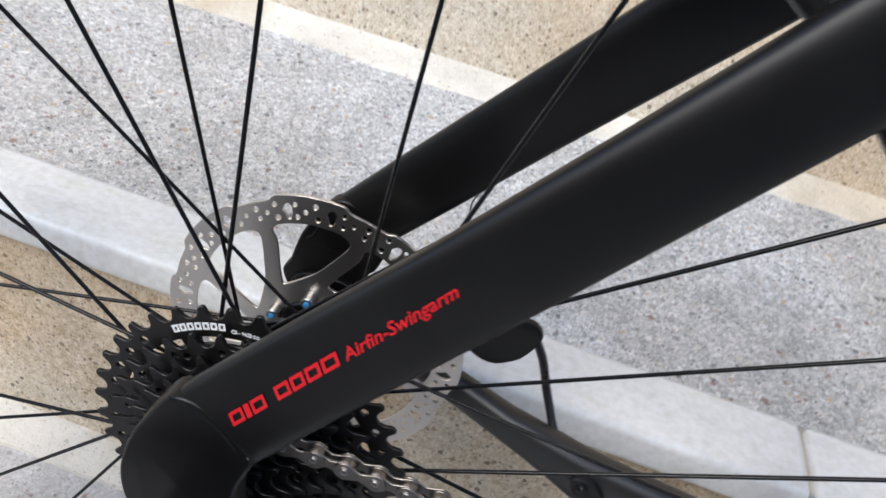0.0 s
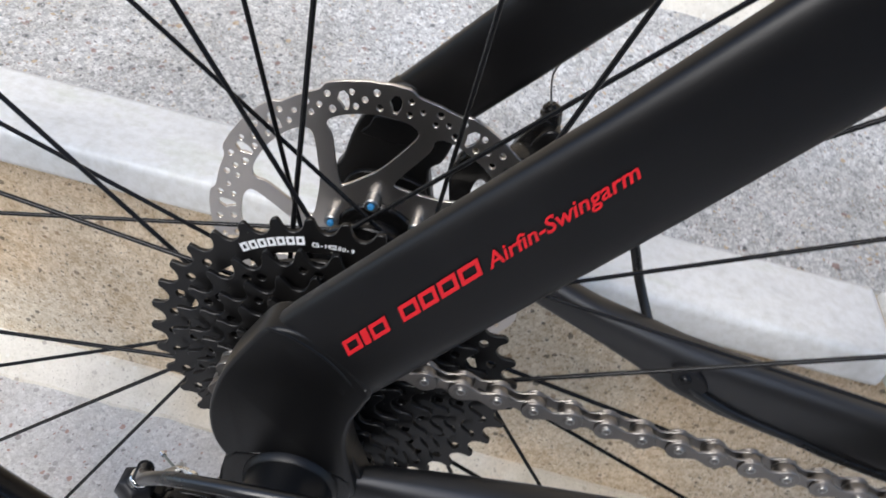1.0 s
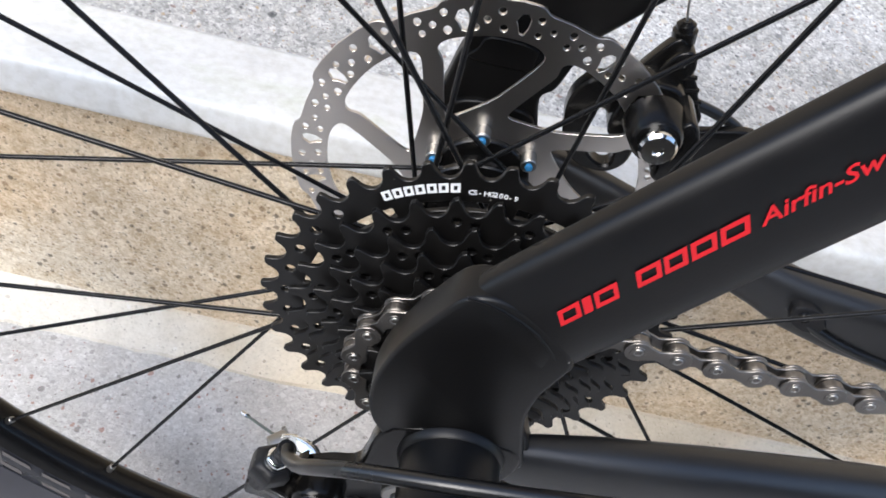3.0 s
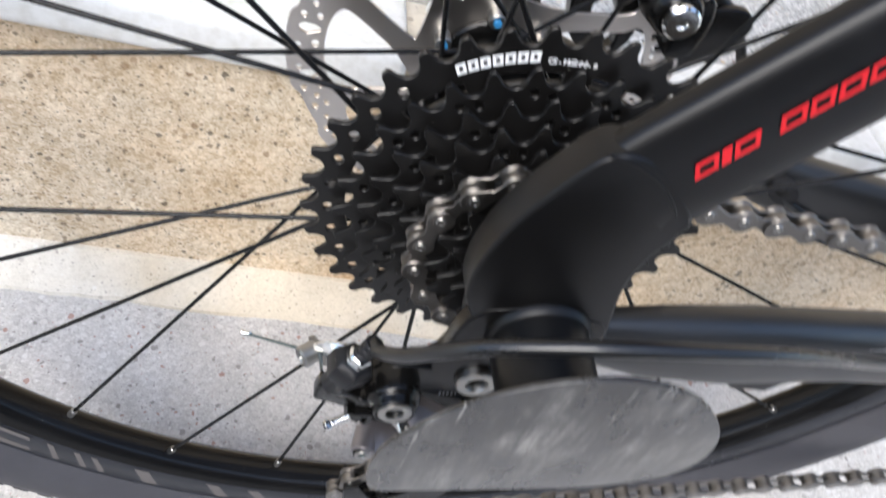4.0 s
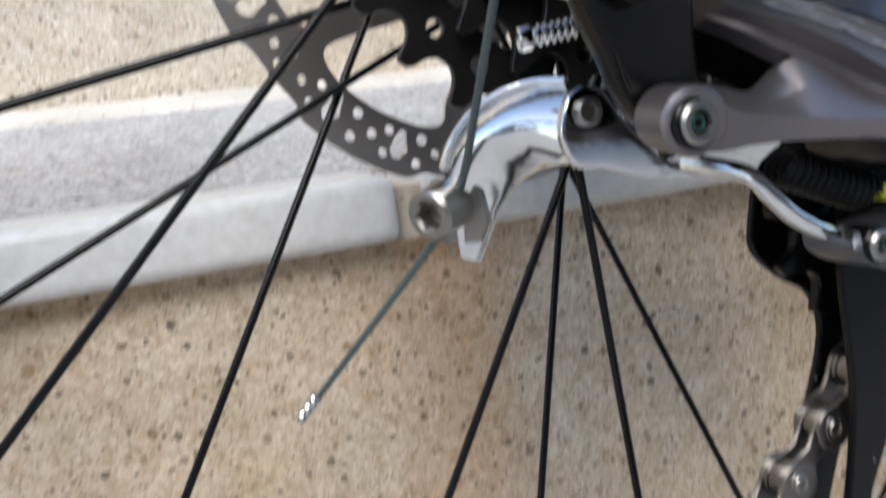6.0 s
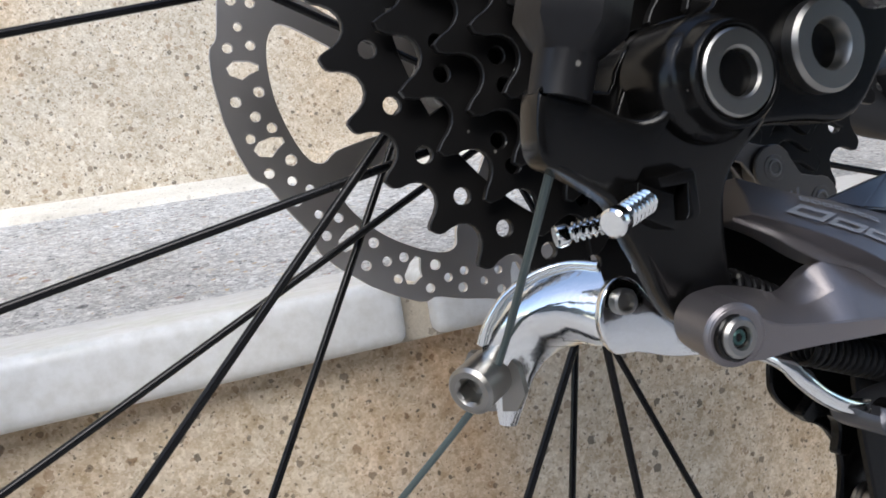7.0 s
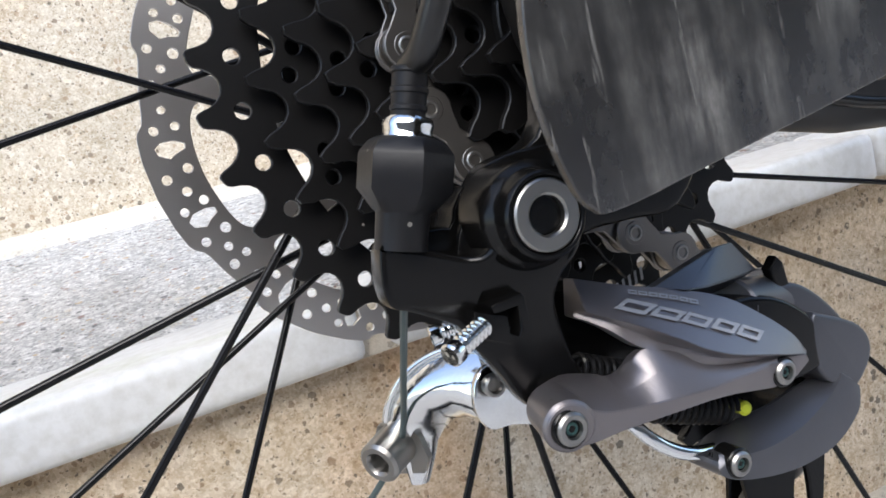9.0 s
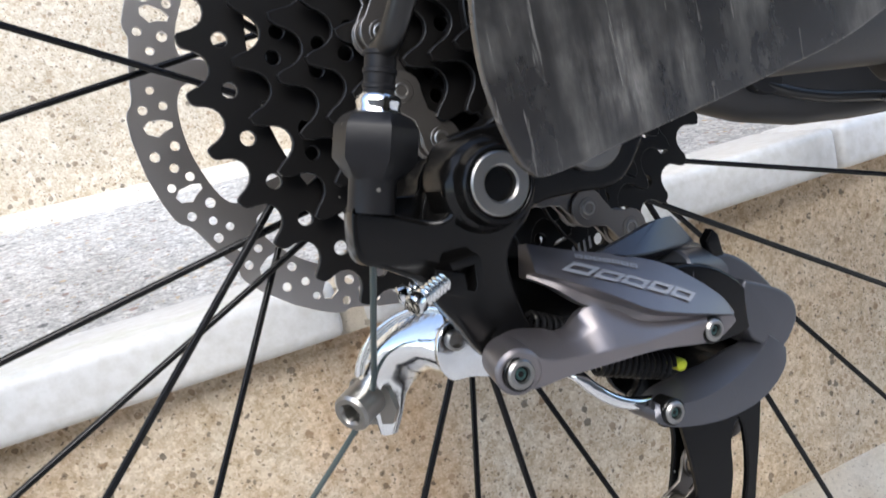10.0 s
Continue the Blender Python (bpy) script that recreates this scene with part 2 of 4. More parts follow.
def part(name, bm, mat, parent=None, label="", world_units=False):
    if not world_units:
        bm.transform(Matrix.Translation((0, 0, HUB)) @ Matrix.Scale(0.01, 4))
    bmesh.ops.recalc_face_normals(bm, faces=bm.faces)
    mesh = bpy.data.meshes.new(name)
    bm.to_mesh(mesh)
    bm.free()
    return link(name, mesh, mat, parent, label)


def catmull(pts, n=6, closed=False):
    pts = [Vector(p) for p in pts]
    out, c = [], len(pts)
    for i in range(c if closed else c - 1):
        if closed:
            a, b, d, e = (pts[(i + k) % c] for k in (-1, 0, 1, 2))
        else:
            a, b, d, e = (pts[min(max(i + k, 0), c - 1)] for k in (-1, 0, 1, 2))
        for k in range(n):
            t = k / n
            out.append(0.5 * (2 * b + (d - a) * t + (2 * a - 5 * b + 4 * d - e) * t * t + (3 * b - a - 3 * d + e) * t ** 3))
    if not closed:
        out.append(pts[-1])
    return out


def skin(bm, rings, caps=True, closed=False):
    """Joins rings of points into a skin."""
    vs = [[bm.verts.new(p) for p in ring] for ring in rings]
    pairs = list(zip(vs, vs[1:])) + ([(vs[-1], vs[0])] if closed else [])
    for a, b in pairs:
        for i in range(len(a)):
            j = (i + 1) % len(a)
            bm.faces.new((a[i], a[j], b[j], b[i]))
    if caps and not closed:
        bm.faces.new(vs[0])
        bm.faces.new(vs[-1])
    return bm


def soften(bm, width):
    """Breaks the sharp edges of a faceted form."""
    bmesh.ops.recalc_face_normals(bm, faces=bm.faces)
    sharp = [e for e in bm.edges if len(e.link_faces) == 2 and e.calc_face_angle(0) > 0.35]
    bmesh.ops.bevel(bm, geom=sharp, offset=width, segments=2, affect="EDGES", clamp_overlap=True)


def across(d):
    d = d.normalized()
    s = Vector((0, 0, 1)) if abs(d.z) < 0.9 else Vector((1, 0, 0))
    u = d.cross(s).normalized()
    return u, d.cross(u)


def rod(bm, a, b, r, r2=None, seg=20, rim=0.0):
    """A round bar from a to b, its ends chamfered by rim."""
    a, b = Vector(a), Vector(b)
    r2 = r if r2 is None else r2
    d = (b - a).normalized()
    u, v = across(d)
    ring = lambda p, q: [p + q * (math.cos(2 * math.pi * i / seg) * u + math.sin(2 * math.pi * i / seg) * v) for i in range(seg)]
    rings = [ring(a, r), ring(b, r2)]
    if rim:
        rings = [ring(a, r - rim), ring(a + d * rim, r), ring(b - d * rim, r2), ring(b, r2 - rim)]
    return skin(bm, rings)


def bolt(bm, a, b, r, hole, depth, seg=28, sides=6, rim=0.05):
    """A bolt head from a to its face b, with a recess in the face."""
    a, b = Vector(a), Vector(b)
    d = (b - a).normalized()
    u, v = across(d)

    def ring(p, q, k=seg):
        out = []
        for i in range(seg):
            w = 2 * math.pi * i / seg
            s = q
            if k != seg:
                step = 2 * math.pi / k
                s = q * math.cos(step / 2) / math.cos((w % step) - step / 2)
            out.append(p + s * (math.cos(w) * u + math.sin(w) * v))
        return out

    rings = [ring(a, r), ring(b - d * rim, r), ring(b, r - rim), ring(b, hole * 1.12), ring(b - d * rim, hole, sides), ring(b - d * depth, hole, sides)]
    return skin(bm, rings)


def hose(bm, pts, r, seg=14, n=8):
    """A round tube along a smooth line; r is one radius or one for each point."""
    line = catmull(pts, n)
    radii = list(r) if isinstance(r, (list, tuple)) else [r] * len(pts)
    u = None
    rings = []
    for i, p in enumerate(line):
        d = (line[min(i + 1, len(line) - 1)] - line[max(i - 1, 0)]).normalized()
        u = across(d)[0] if u is None else (u - u.dot(d) * d).normalized()
        v = d.cross(u)
        f = i / n
        k = min(int(f), len(radii) - 2)
        q = radii[k] + (radii[k + 1] - radii[k]) * (f - k)
        rings.append([p + q * (math.cos(2 * math.pi * j / seg) * u + math.sin(2 * math.pi * j / seg) * v) for j in range(seg)])
    return skin(bm, rings)


def coil(bm, a, b, r, turns, wire):
    a, b = Vector(a), Vector(b)
    u, v = across(b - a)
    k = int(turns * 14)
    pts = [a + (b - a) * (i / k) + r * (math.cos(i * 2 * math.pi / 14) * u + math.sin(i * 2 * math.pi / 14) * v) for i in range(k + 1)]
    return hose(bm, pts, wire, 7, 1)


def slab(bm, outline, y0, y1, edge=0.12, smooth=0):
    """An outline in the wheel's plane (x, z) given depth from y0 to y1, with rounded edges."""
    pts = [Vector((p[0], p[1])) for p in outline]
    if smooth:
        pts = catmull(pts, smooth, True)
    area = sum(a.x * b.y - b.x * a.y for a, b in zip(pts, pts[1:] + pts[:1]))
    if area < 0:
        pts.reverse()
    c = len(pts)
    inward = []
    for i in range(c):
        t = (pts[(i + 1) % c] - pts[i - 1]).normalized()
        inward.append(Vector((-t.y, t.x)))
    lay = []
    d = math.copysign(edge, y1 - y0)
    turn = [(1 - math.cos(a), 1 - math.sin(a)) for a in (radians(18 * i) for i in range(6))]
    for y, k in [(y0 + d * h, q) for h, q in turn] + [(y1 - d * h, q) for h, q in reversed(turn)]:
        lay.append([(p.x + q.x * k * edge, y, p.y + q.y * k * edge) for p, q in zip(pts, inward)])
    return skin(bm, lay)


def loft(bm, stations, seg=36, power=3.2):
    """A tube of rounded-box section. Stations: centre, half-height vector, half-width vector."""
    rings = []
    for c, h, w in stations:
        c, h, w = Vector(c), Vector(h), Vector(w)
        ring = []
        for i in range(seg):
            a = 2 * math.pi * i / seg
            x, y = math.cos(a), math.sin(a)
            ring.append(c + h * math.copysign(abs(x) ** (2 / power), x) + w * math.copysign(abs(y) ** (2 / power), y))
        rings.append(ring)
    return skin(bm, rings)


def lathe(bm, profile, seg=96):
    """A closed profile of (radius, y) turned round the axle."""
    rings = []
    for i in range(seg):
        a = 2 * math.pi * i / seg
        rings.append([(r * math.cos(a), y, r * math.sin(a)) for r, y in profile])
    return skin(bm, rings, closed=True)


def cut_plate(loops, depth, y, edge=0.02):
    """A flat plate in the wheel's plane: the first loop is its outline, the others are holes."""
    c = bpy.data.curves.new("plate", "CURVE")
    c.dimensions, c.fill_mode, c.extrude, c.bevel_depth, c.bevel_resolution, c.offset = "2D", "BOTH", depth / 2 - edge, edge, 0, -edge
    for loop in loops:
        s = c.splines.new("POLY")
        s.points.add(len(loop) - 1)
        for p, q in zip(s.points, loop):
            p.co = (q[0], q[1], 0, 1)
        s.use_cyclic_u = True
    ob = bpy.data.objects.new("plate", c)
    mesh = bpy.data.meshes.new_from_object(ob)
    bm = bmesh.new()
    bm.from_mesh(mesh)
    for v in bm.verts:
        v.co = Vector((v.co.x, y + v.co.z, v.co.y))
    bmesh.ops.remove_doubles(bm, verts=bm.verts, dist=1e-4)
    bpy.data.objects.remove(ob)
    bpy.data.curves.remove(c)
    bpy.data.meshes.remove(mesh)
    return bm


def ring_loop(cx, cz, r, k=14):
    return [(cx + r * math.cos(2 * math.pi * i / k), cz + r * math.sin(2 * math.pi * i / k)) for i in range(k)]


def polar(deg, r):
    return (r * math.cos(radians(deg)), r * math.sin(radians(deg)))


def print_on(name, text, size, matrix, mat, parent, shear=0.0, width=None):
    """Letters laid on a surface; matrix takes the letters' plane to its place in centimetres."""
    f = bpy.data.curves.new("letters", "FONT")
    f.body, f.size, f.shear, f.extrude = text, size, shear, 0.006
    f.offset = 0.012 * size
    f.resolution_u = 3
    ob = bpy.data.objects.new("letters", f)
    mesh = bpy.data.meshes.new_from_object(ob)
    bm = bmesh.new()
    bm.from_mesh(mesh)
    if width:
        xs = [v.co.x for v in bm.verts]
        k = width / (max(xs) - min(xs))
        for v in bm.verts:
            v.co.x = (v.co.x - min(xs)) * k
    bm.transform(matrix)
    bpy.data.objects.remove(ob)
    bpy.data.curves.remove(f)
    bpy.data.meshes.remove(mesh)
    return part(name, bm, mat, parent)


def strokes(name, boxes, matrix, mat, parent, lean=0.25, depth=0.012):
    """Plain slanted bars in place of a maker's mark: boxes of x0, z0, x1, z1."""
    bm = bmesh.new()
    for x0, z0, x1, z1 in boxes:
        lo = [(x0 + lean * z0, z0), (x1 + lean * z0, z0), (x1 + lean * z1, z1), (x0 + lean * z1, z1)]
        skin(bm, [[(x, z, 0) for x, z in lo], [(x, z, depth) for x, z in lo]])
    bm.transform(matrix)
    return part(name, bm, mat, parent)


def block(name, x0, wide, high, stroke, matrix, mat, parent, lean=0.3, depth=0.008):
    """A hollow slanted block, in place of one sign of a maker's mark."""
    bm = bmesh.new()
    ring = lambda a, b, c, d, z: [(a + lean * b, b, z), (c + lean * b, b, z), (c + lean * d, d, z), (a + lean * d, d, z)]
    rings = []
    for z in (0.0, depth):
        rings.append((ring(x0, 0, x0 + wide, high, z), ring(x0 + stroke, stroke, x0 + wide - stroke, high - stroke, z)))
    (o0, i0), (o1, i1) = rings
    skin(bm, [o0, o1, i1, i0], closed=True)
    bm.transform(matrix)
    return part(name, bm, mat, parent)


def basis(origin, right, up):
    """The matrix that lays a plane's x along right and its y along up, at origin."""
    right, up = Vector(right).normalized(), Vector(up)
    up = (up - up.dot(right) * right).normalized()
    m = Matrix((right, up, right.cross(up))).transposed().to_4x4()
    m.translation = Vector(origin)
    return m


# ---- the steps and the floor ----
YAW = pose(0, 0, 0, 0, 0, -1.3)


def box_bm(x0, x1, y0, y1, z0, z1, bev=0.0):
    bm = bmesh.new()
    m = Matrix.Translation(((x0 + x1) / 2, (y0 + y1) / 2, (z0 + z1) / 2)) @ Matrix.Diagonal((x1 - x0, y1 - y0, z1 - z0, 1))
    bmesh.ops.create_cube(bm, size=1, matrix=m)
    if bev:
        bmesh.ops.bevel(bm, geom=bm.edges[:], offset=bev, segments=3, affect="EDGES", profile=0.6)
    return bm


bm = bmesh.new()
bmesh.ops.create_grid(bm, x_segments=2, y_segments=2, size=150, matrix=Matrix.Translation((0, 0, -0.003)))
tagged(part("ground", bm, FLOOR, world_units=True), "pale speckled aggregate paving at the foot of the step", "paving", kind="structure")

NOSE_Y, NOSE_TOP, NOSE_BOT, RISER_Y, BACK_Y = 0.149, HUB - 0.077, HUB - 0.105, 0.168, 0.216
bm = box_bm(-3, 3, RISER_Y, 0.62, -0.05, NOSE_BOT)
bm.transform(YAW)
tagged(part("riser", bm, TAN, world_units=True), "tan terrazzo step riser with brown stone chips and stains", "step riser", kind="structure")
def uneven(prof, moving, amount, seed):
    """A long strip whose hand-laid edges (the points listed in moving) wander a little."""
    rnd = random.Random(seed)
    xs = [-3, -2, -1.2] + [-0.8 + 0.016 * k for k in range(101)] + [1.2, 2, 3]
    drift, rings = [0.0] * len(prof), []
    for x in xs:
        ring = []
        for k, (y, z) in enumerate(prof):
            if k in moving:
                drift[k] = drift[k] * 0.75 + rnd.uniform(-amount, amount)
            ring.append((x, y + drift[k], z + (0.25 * abs(drift[k]) if k in moving else 0)))
        rings.append(ring)
    return skin(bmesh.new(), rings)


# sloping landing behind the nosing
bm = bmesh.new()
prof = [(BACK_Y, NOSE_BOT + 0.002), (0.7, NOSE_BOT + 0.002), (0.7, HUB + 0.02), (0.52, HUB - 0.018), (BACK_Y, NOSE_TOP - 0.002)]
skin(bm, [[(-3, y, z) for y, z in prof], [(3, y, z) for y, z in prof]])
bm.transform(YAW)
tagged(part("landing", bm, GREY, world_units=True), "grey exposed-aggregate landing rising gently behind the marble edge", "landing", kind="structure")
prof = [(0.47, HUB - 0.035), (0.52, HUB - 0.035), (0.52, HUB - 0.012), (0.5, HUB - 0.0195), (0.475, HUB - 0.0245), (0.468, HUB - 0.03)]
bm = uneven(prof, (4, 5), 0.0022, 5)
bm.transform(YAW)
tagged(part("mortar_trim", bm, MORTAR, world_units=True), "pale mortar strip at the foot of the tan wall", "mortar strip", kind="structure")
bm = box_bm(-3, 3, 0.515, 0.75, 0.2, 2.3)
bm.transform(YAW)
tagged(part("wall_back", bm, TAN_WALL, world_units=True), "tan terrazzo wall with brown stone chips", "wall", kind="structure")
# unseen wall, added behind the camera to darken what the black parts reflect
bm = box_bm(-6, 6, -2.7, -2.5, -0.02, 1.7)
tagged(part("wall_front_unseen", bm, UNSEEN_WALL, world_units=True), "plain grey unseen wall, added to darken reflections", "wall", kind="structure")
# mortar fillet at the foot of the riser
prof = [(0.1385, -0.012), (RISER_Y + 0.01, -0.012), (RISER_Y + 0.01, 0.025), (RISER_Y - 0.003, 0.0225), (0.156, 0.008), (0.1415, 0.0)]
bm = uneven(prof, (4, 5), 0.002, 9)
bm.transform(YAW)
tagged(part("baseboard", bm, MORTAR, world_units=True), "pale mortar fillet along the foot of the riser", "mortar strip", kind="structure")


def nosing(x0, x1):
    """One slab of the marble edge, its front rounded and its corners worn."""
    bm = box_bm(x0, x1, NOSE_Y, BACK_Y + 0.0015, NOSE_BOT, NOSE_TOP, bev=0.006)
    bm.transform(YAW)
    return part("marble_nosing", bm, MARBLE, world_units=True)


bed = box_bm(-3, 3, NOSE_Y + 0.009, BACK_Y, NOSE_BOT - 0.001, NOSE_TOP - 0.006)
bed.transform(YAW)
tagged(part("mortar_bed", bed, MORTAR, world_units=True), "dirty mortar bed between the marble slabs", "mortar", kind="structure")
for x0, x1 in ((-1.62, -0.81), (-0.805, -0.009), (0.004, 0.312), (0.315, 0.81), (0.815, 1.62), (1.625, 2.6), (-2.6, -1.625)):
    tagged(nosing(x0, x1), "white veined marble slab with a rounded edge on the step", "marble slab", "marble slabs of the step edge", "structure")

# ---- the bicycle ----
bike = tagged(new("bicycle"), "black full-size bicycle with drive side facing out, parked along the step", "bicycle")

# wheel
WHEEL_SPOKES = 28
RIM_Y = -0.5  # the rim is dished towards the cassette
bm = bmesh.new()
lathe(bm, [(r + 0.2, y + RIM_Y) for r, y in ((26.95, -1.05), (27.1, -1.16), (27.4, -1.24), (28.2, -1.32), (28.45, -1.25), (28.45, 1.25), (28.2, 1.32), (27.4, 1.24), (27.1, 1.16), (26.95, 1.05))], 120)
rim = part("rim", bm, RIM, bike, "black alloy rim with grey marks")
bm = bmesh.new()
lathe(bm, [(r + 0.2, y + RIM_Y) for r, y in ((26.2, -0.35), (26.35, -0.65), (26.7, -0.95), (27.05, -1.1), (27.05, 1.1), (26.7, 0.95), (26.35, 0.65), (26.2, 0.35))], 120)
part("rim_bed", bm, PART_BLACK, rim, "gloss black inner band of the rim")
bm = bmesh.new()
prof = [(28.4, -1.36)] + [(30.2 + 2.12 * math.sin(radians(a)), -2.15 * math.cos(radians(a))) for a in range(-40, 221, 13)] + [(28.4, 1.36)]
lathe(bm, [(r, y + RIM_Y) for r, y in prof], 150)
for k in range(150):
    a = 2 * math.pi * k / 150
    for y, r, half in ((-1.35, 31.92, 0.3), (-0.55, 32.26, 0.3), (0.35, 32.28, 0.3), (1.3, 31.9, 0.3)):
        b = a + (0.02 if int(y * 10) % 2 else 0)
        u, t = Vector((math.cos(b), 0, math.sin(b))), Vector((-math.sin(b), 0, math.cos(b)))
        c = u * r + Vector((0, y + RIM_Y, 0))
        w = Vector((0, half, 0))
        lo = [c + t * 0.42 + w, c - t * 0.42 + w, c - t * 0.42 - w, c + t * 0.42 - w]
        skin(bm, [lo, [p + u * 0.12 - (p - c) * 0.25 for p in lo]])
part("tyre", bm, RUBBER, bike, "black tyre with small tread knobs")
def rim_mark(deg0, deg1, r0, r1, skew):
    """A flat mark on the rim's side, its ends slanted."""
    lo = []
    for d, r in [(deg0 + (deg1 - deg0) * k / 6, r0) for k in range(7)] + [(deg1 + skew + (deg0 - deg1) * k / 6, r1) for k in range(7)]:
        x, z = polar(d, r + 0.2)
        lo.append((x, RIM_Y - 1.325 + 0.11 * max(0.0, 28.2 - r), z))
    bm = bmesh.new()
    skin(bm, [lo, [(x, y - 0.014, z) for x, y, z in lo]])
    return part("mark", bm, DECAL, rim)


# outline letters on the rim's side drawn as plain slanted bars
for a0, a1, r0, r1 in ((-147, -143.5, 27.0, 27.25), (-141.5, -140.8, 27.0, 28.0), (-138, -137.3, 27.0, 28.0), (-137, -133.5, 27.75, 28.0), (-137, -133.5, 27.0, 27.25), (-132, -128.5, 27.0, 27.25), (-131, -127.5, 27.75, 28.0), (-126.5, -125.8, 27.0, 28.0), (-123.5, -122.8, 27.0, 28.0), (-121.5, -120.8, 27.0, 28.0), (-116.5, -114.8, 27.0, 28.0), (-108, -106.5, 27.0, 28.0), (-103, -101.6, 27.0, 28.0)):
    rim_mark(a0, a1, r0, r1, 2.0 if r1 - r0 > 0.5 else 0.5)

bm = bmesh.new()
rod(bm, (0, -2.2, 0), (0, 4.6, 0), 1.55, 1.5, 32, 0.05)
for y, r in ((-1.8, 2.5), (2.5, 2.72), (4.95, 2.0)):
    rod(bm, (0, y - 0.16, 0), (0, y + 0.16, 0), r, r, 40, 0.06)
rod(bm, (0, 4.9, 0), (0, 7.6, 0), 1.0, 0.95, 24, 0.05)
hub = part("hub", bm, PART_BLACK, bike, "gloss black rear hub")
# spokes that sit out of true: degrees at the rim and at the hub
OUT_OF_TRUE = {0: (-1.8, -1.0), 1: (-1.1, -2.2), 3: (0.4, -1.3), 4: (-0.2, 0.3), 5: (0.0, 2.9), 6: (0.3, -11.2), 8: (0.8, 0.3), 11: (0.5, 1.0), 13: (0.6, 0.7), 14: (0.3, 0.2), 15: (0.4, -2.2), 16: (0.9, 3.3), 17: (0.5, -0.4), 18: (-0.7, 1.9), 19: (-0.8, -7.5), 20: (-1.1, 3.8), 21: (-0.4, -2.6), 22: (-1.1, -13.9), 23: (-1.1, -20.3), 24: (-1.3, 3.9), 25: (-1.0, 1.4), 26: (-1.8, -25.7), 27: (-1.3, -28.0)}
for k in range(WHEEL_SPOKES):
    th = radians(-86.0 + k * 360 / WHEEL_SPOKES)
    right_side, lead = k % 2 == 0, (k // 2) % 2
    ph = th + (1 if lead else -1) * radians(3 * 360 / 14)
    off = OUT_OF_TRUE.get(k, (0.0, 0.0))
    th, ph = th + radians(off[0]), ph + radians(off[1])
    a = Vector((2.27 * math.cos(ph), -1.8 if right_side else 2.5, 2.27 * math.sin(ph)))
    b = Vector((26.8 * math.cos(th), RIM_Y + (-0.15 if right_side else 0.15), 26.8 * math.sin(th)))
    side = (0.2 if right_side else -0.2) * (1 if lead else -1)
    bm = bmesh.new()
    rod(bm, a + Vector((0, side, 0)), b, 0.095, 0.095, 10)
    rod(bm, a + Vector((0, side * 1.5, 0)), a - Vector((0, side * 1.5, 0)), 0.12, 0.12, 8)
    spoke = part("spoke", bm, SPOKE, bike)
    bm = bmesh.new()
    d = (b - a).normalized()
    rod(bm, b - d * 0.85, b + d * 0.25, 0.17, 0.2, 8, 0.03)
    part("nipple", bm, STEEL, spoke, "silver spoke nipple")

# brake disc: eight stepped lobes, curved arms, drilled band
def rotor_loops():
    out = []
    for k in range(8):
        base = 167 - 45 * k
        for d, r in ((0, 7.6), (-6, 7.6), (-7.5, 7.64), (-9, 7.8), (-10.5, 7.86), (-15, 7.88), (-22, 7.89), (-30, 7.88), (-34.5, 7.85), (-36, 7.8), (-37.5, 7.64), (-39, 7.6)):
            out.append(polar(base + d, r))
    loops = [out]
    for k in range(8):
        base = 163 - 45 * k
        win = [polar(base - d, r) for d, r in ((3, 6.28), (10, 6.36), (20, 6.4), (30, 6.36), (36, 6.2), (38, 5.9), (36, 5.3), (31, 4.5), (24, 3.8), (12, 3.3), (-6, 3.05), (-10, 3.2), (-6, 3.9), (-2, 4.7), (0.5, 5.5), (0, 6.0))]
        loops.append([(p.x, p.y) for p in catmull([(x, z, 0) for x, z in win], 3, True)])
        for d, r, s in ((1, 7.25, 0.15), (1, 6.75, 0.13), (5, 7.0, 0.13), (9, 7.4, 0.14), (9, 6.7, 0.16), (17, 7.4, 0.13), (17.5, 6.75, 0.14), (21, 7.05, 0.14), (25, 7.42, 0.15), (26, 6.75, 0.15), (36, 7.35, 0.14), (36.5, 6.75, 0.13), (40.5, 7.05, 0.12)):
            loops.append(ring_loop(*polar(base + 4 - d, r), s, 10))
        for d in (13, 30.5):
            sl = [polar(base + 4 - d - e, r) for e, r in ((0.3, 6.62), (1.6, 6.6), (2.6, 6.85), (2.8, 7.25), (1.6, 7.45), (0, 7.4), (-1.3, 7.1), (-0.4, 6.9))]
            loops.append(sl)
    for k in range(6):
        loops.append(ring_loop(*polar(100 + 60 * k, 2.2), 0.2, 10))
    loops.append(ring_loop(0, 0, 1.75, 36))
    return loops


rotor = part("brake_disc", cut_plate(rotor_loops(), 0.16, 5.2, 0.012), ROTOR, bike, "drilled steel brake disc with a wavy edge")
for k in range(6):
    x, z = polar(100 + 60 * k, 2.2)
    bm = bmesh.new()
    bolt(bm, (x, 5.15, z), (x, 4.5, z), 0.33, 0.15, 0.2, 18, 6, 0.04)
    b = part("disc_bolt", bm, STEEL, rotor, "steel bolt with blue thread lock")
    bm = bmesh.new()
    rod(bm, (x, 4.85, z), (x, 4.36, z), 0.16, 0.16, 12, 0.04)
    part("thread_lock", bm, BLUE, b, "blue thread lock")

# cassette
TEETH = (36, 30, 26, 23, 20, 17, 15, 13, 11)


def cog_radius(n):
    return 0.5 * 1.27 / math.sin(math.pi / n) * (0.951 + 0.026 * (36 - n) / 25)


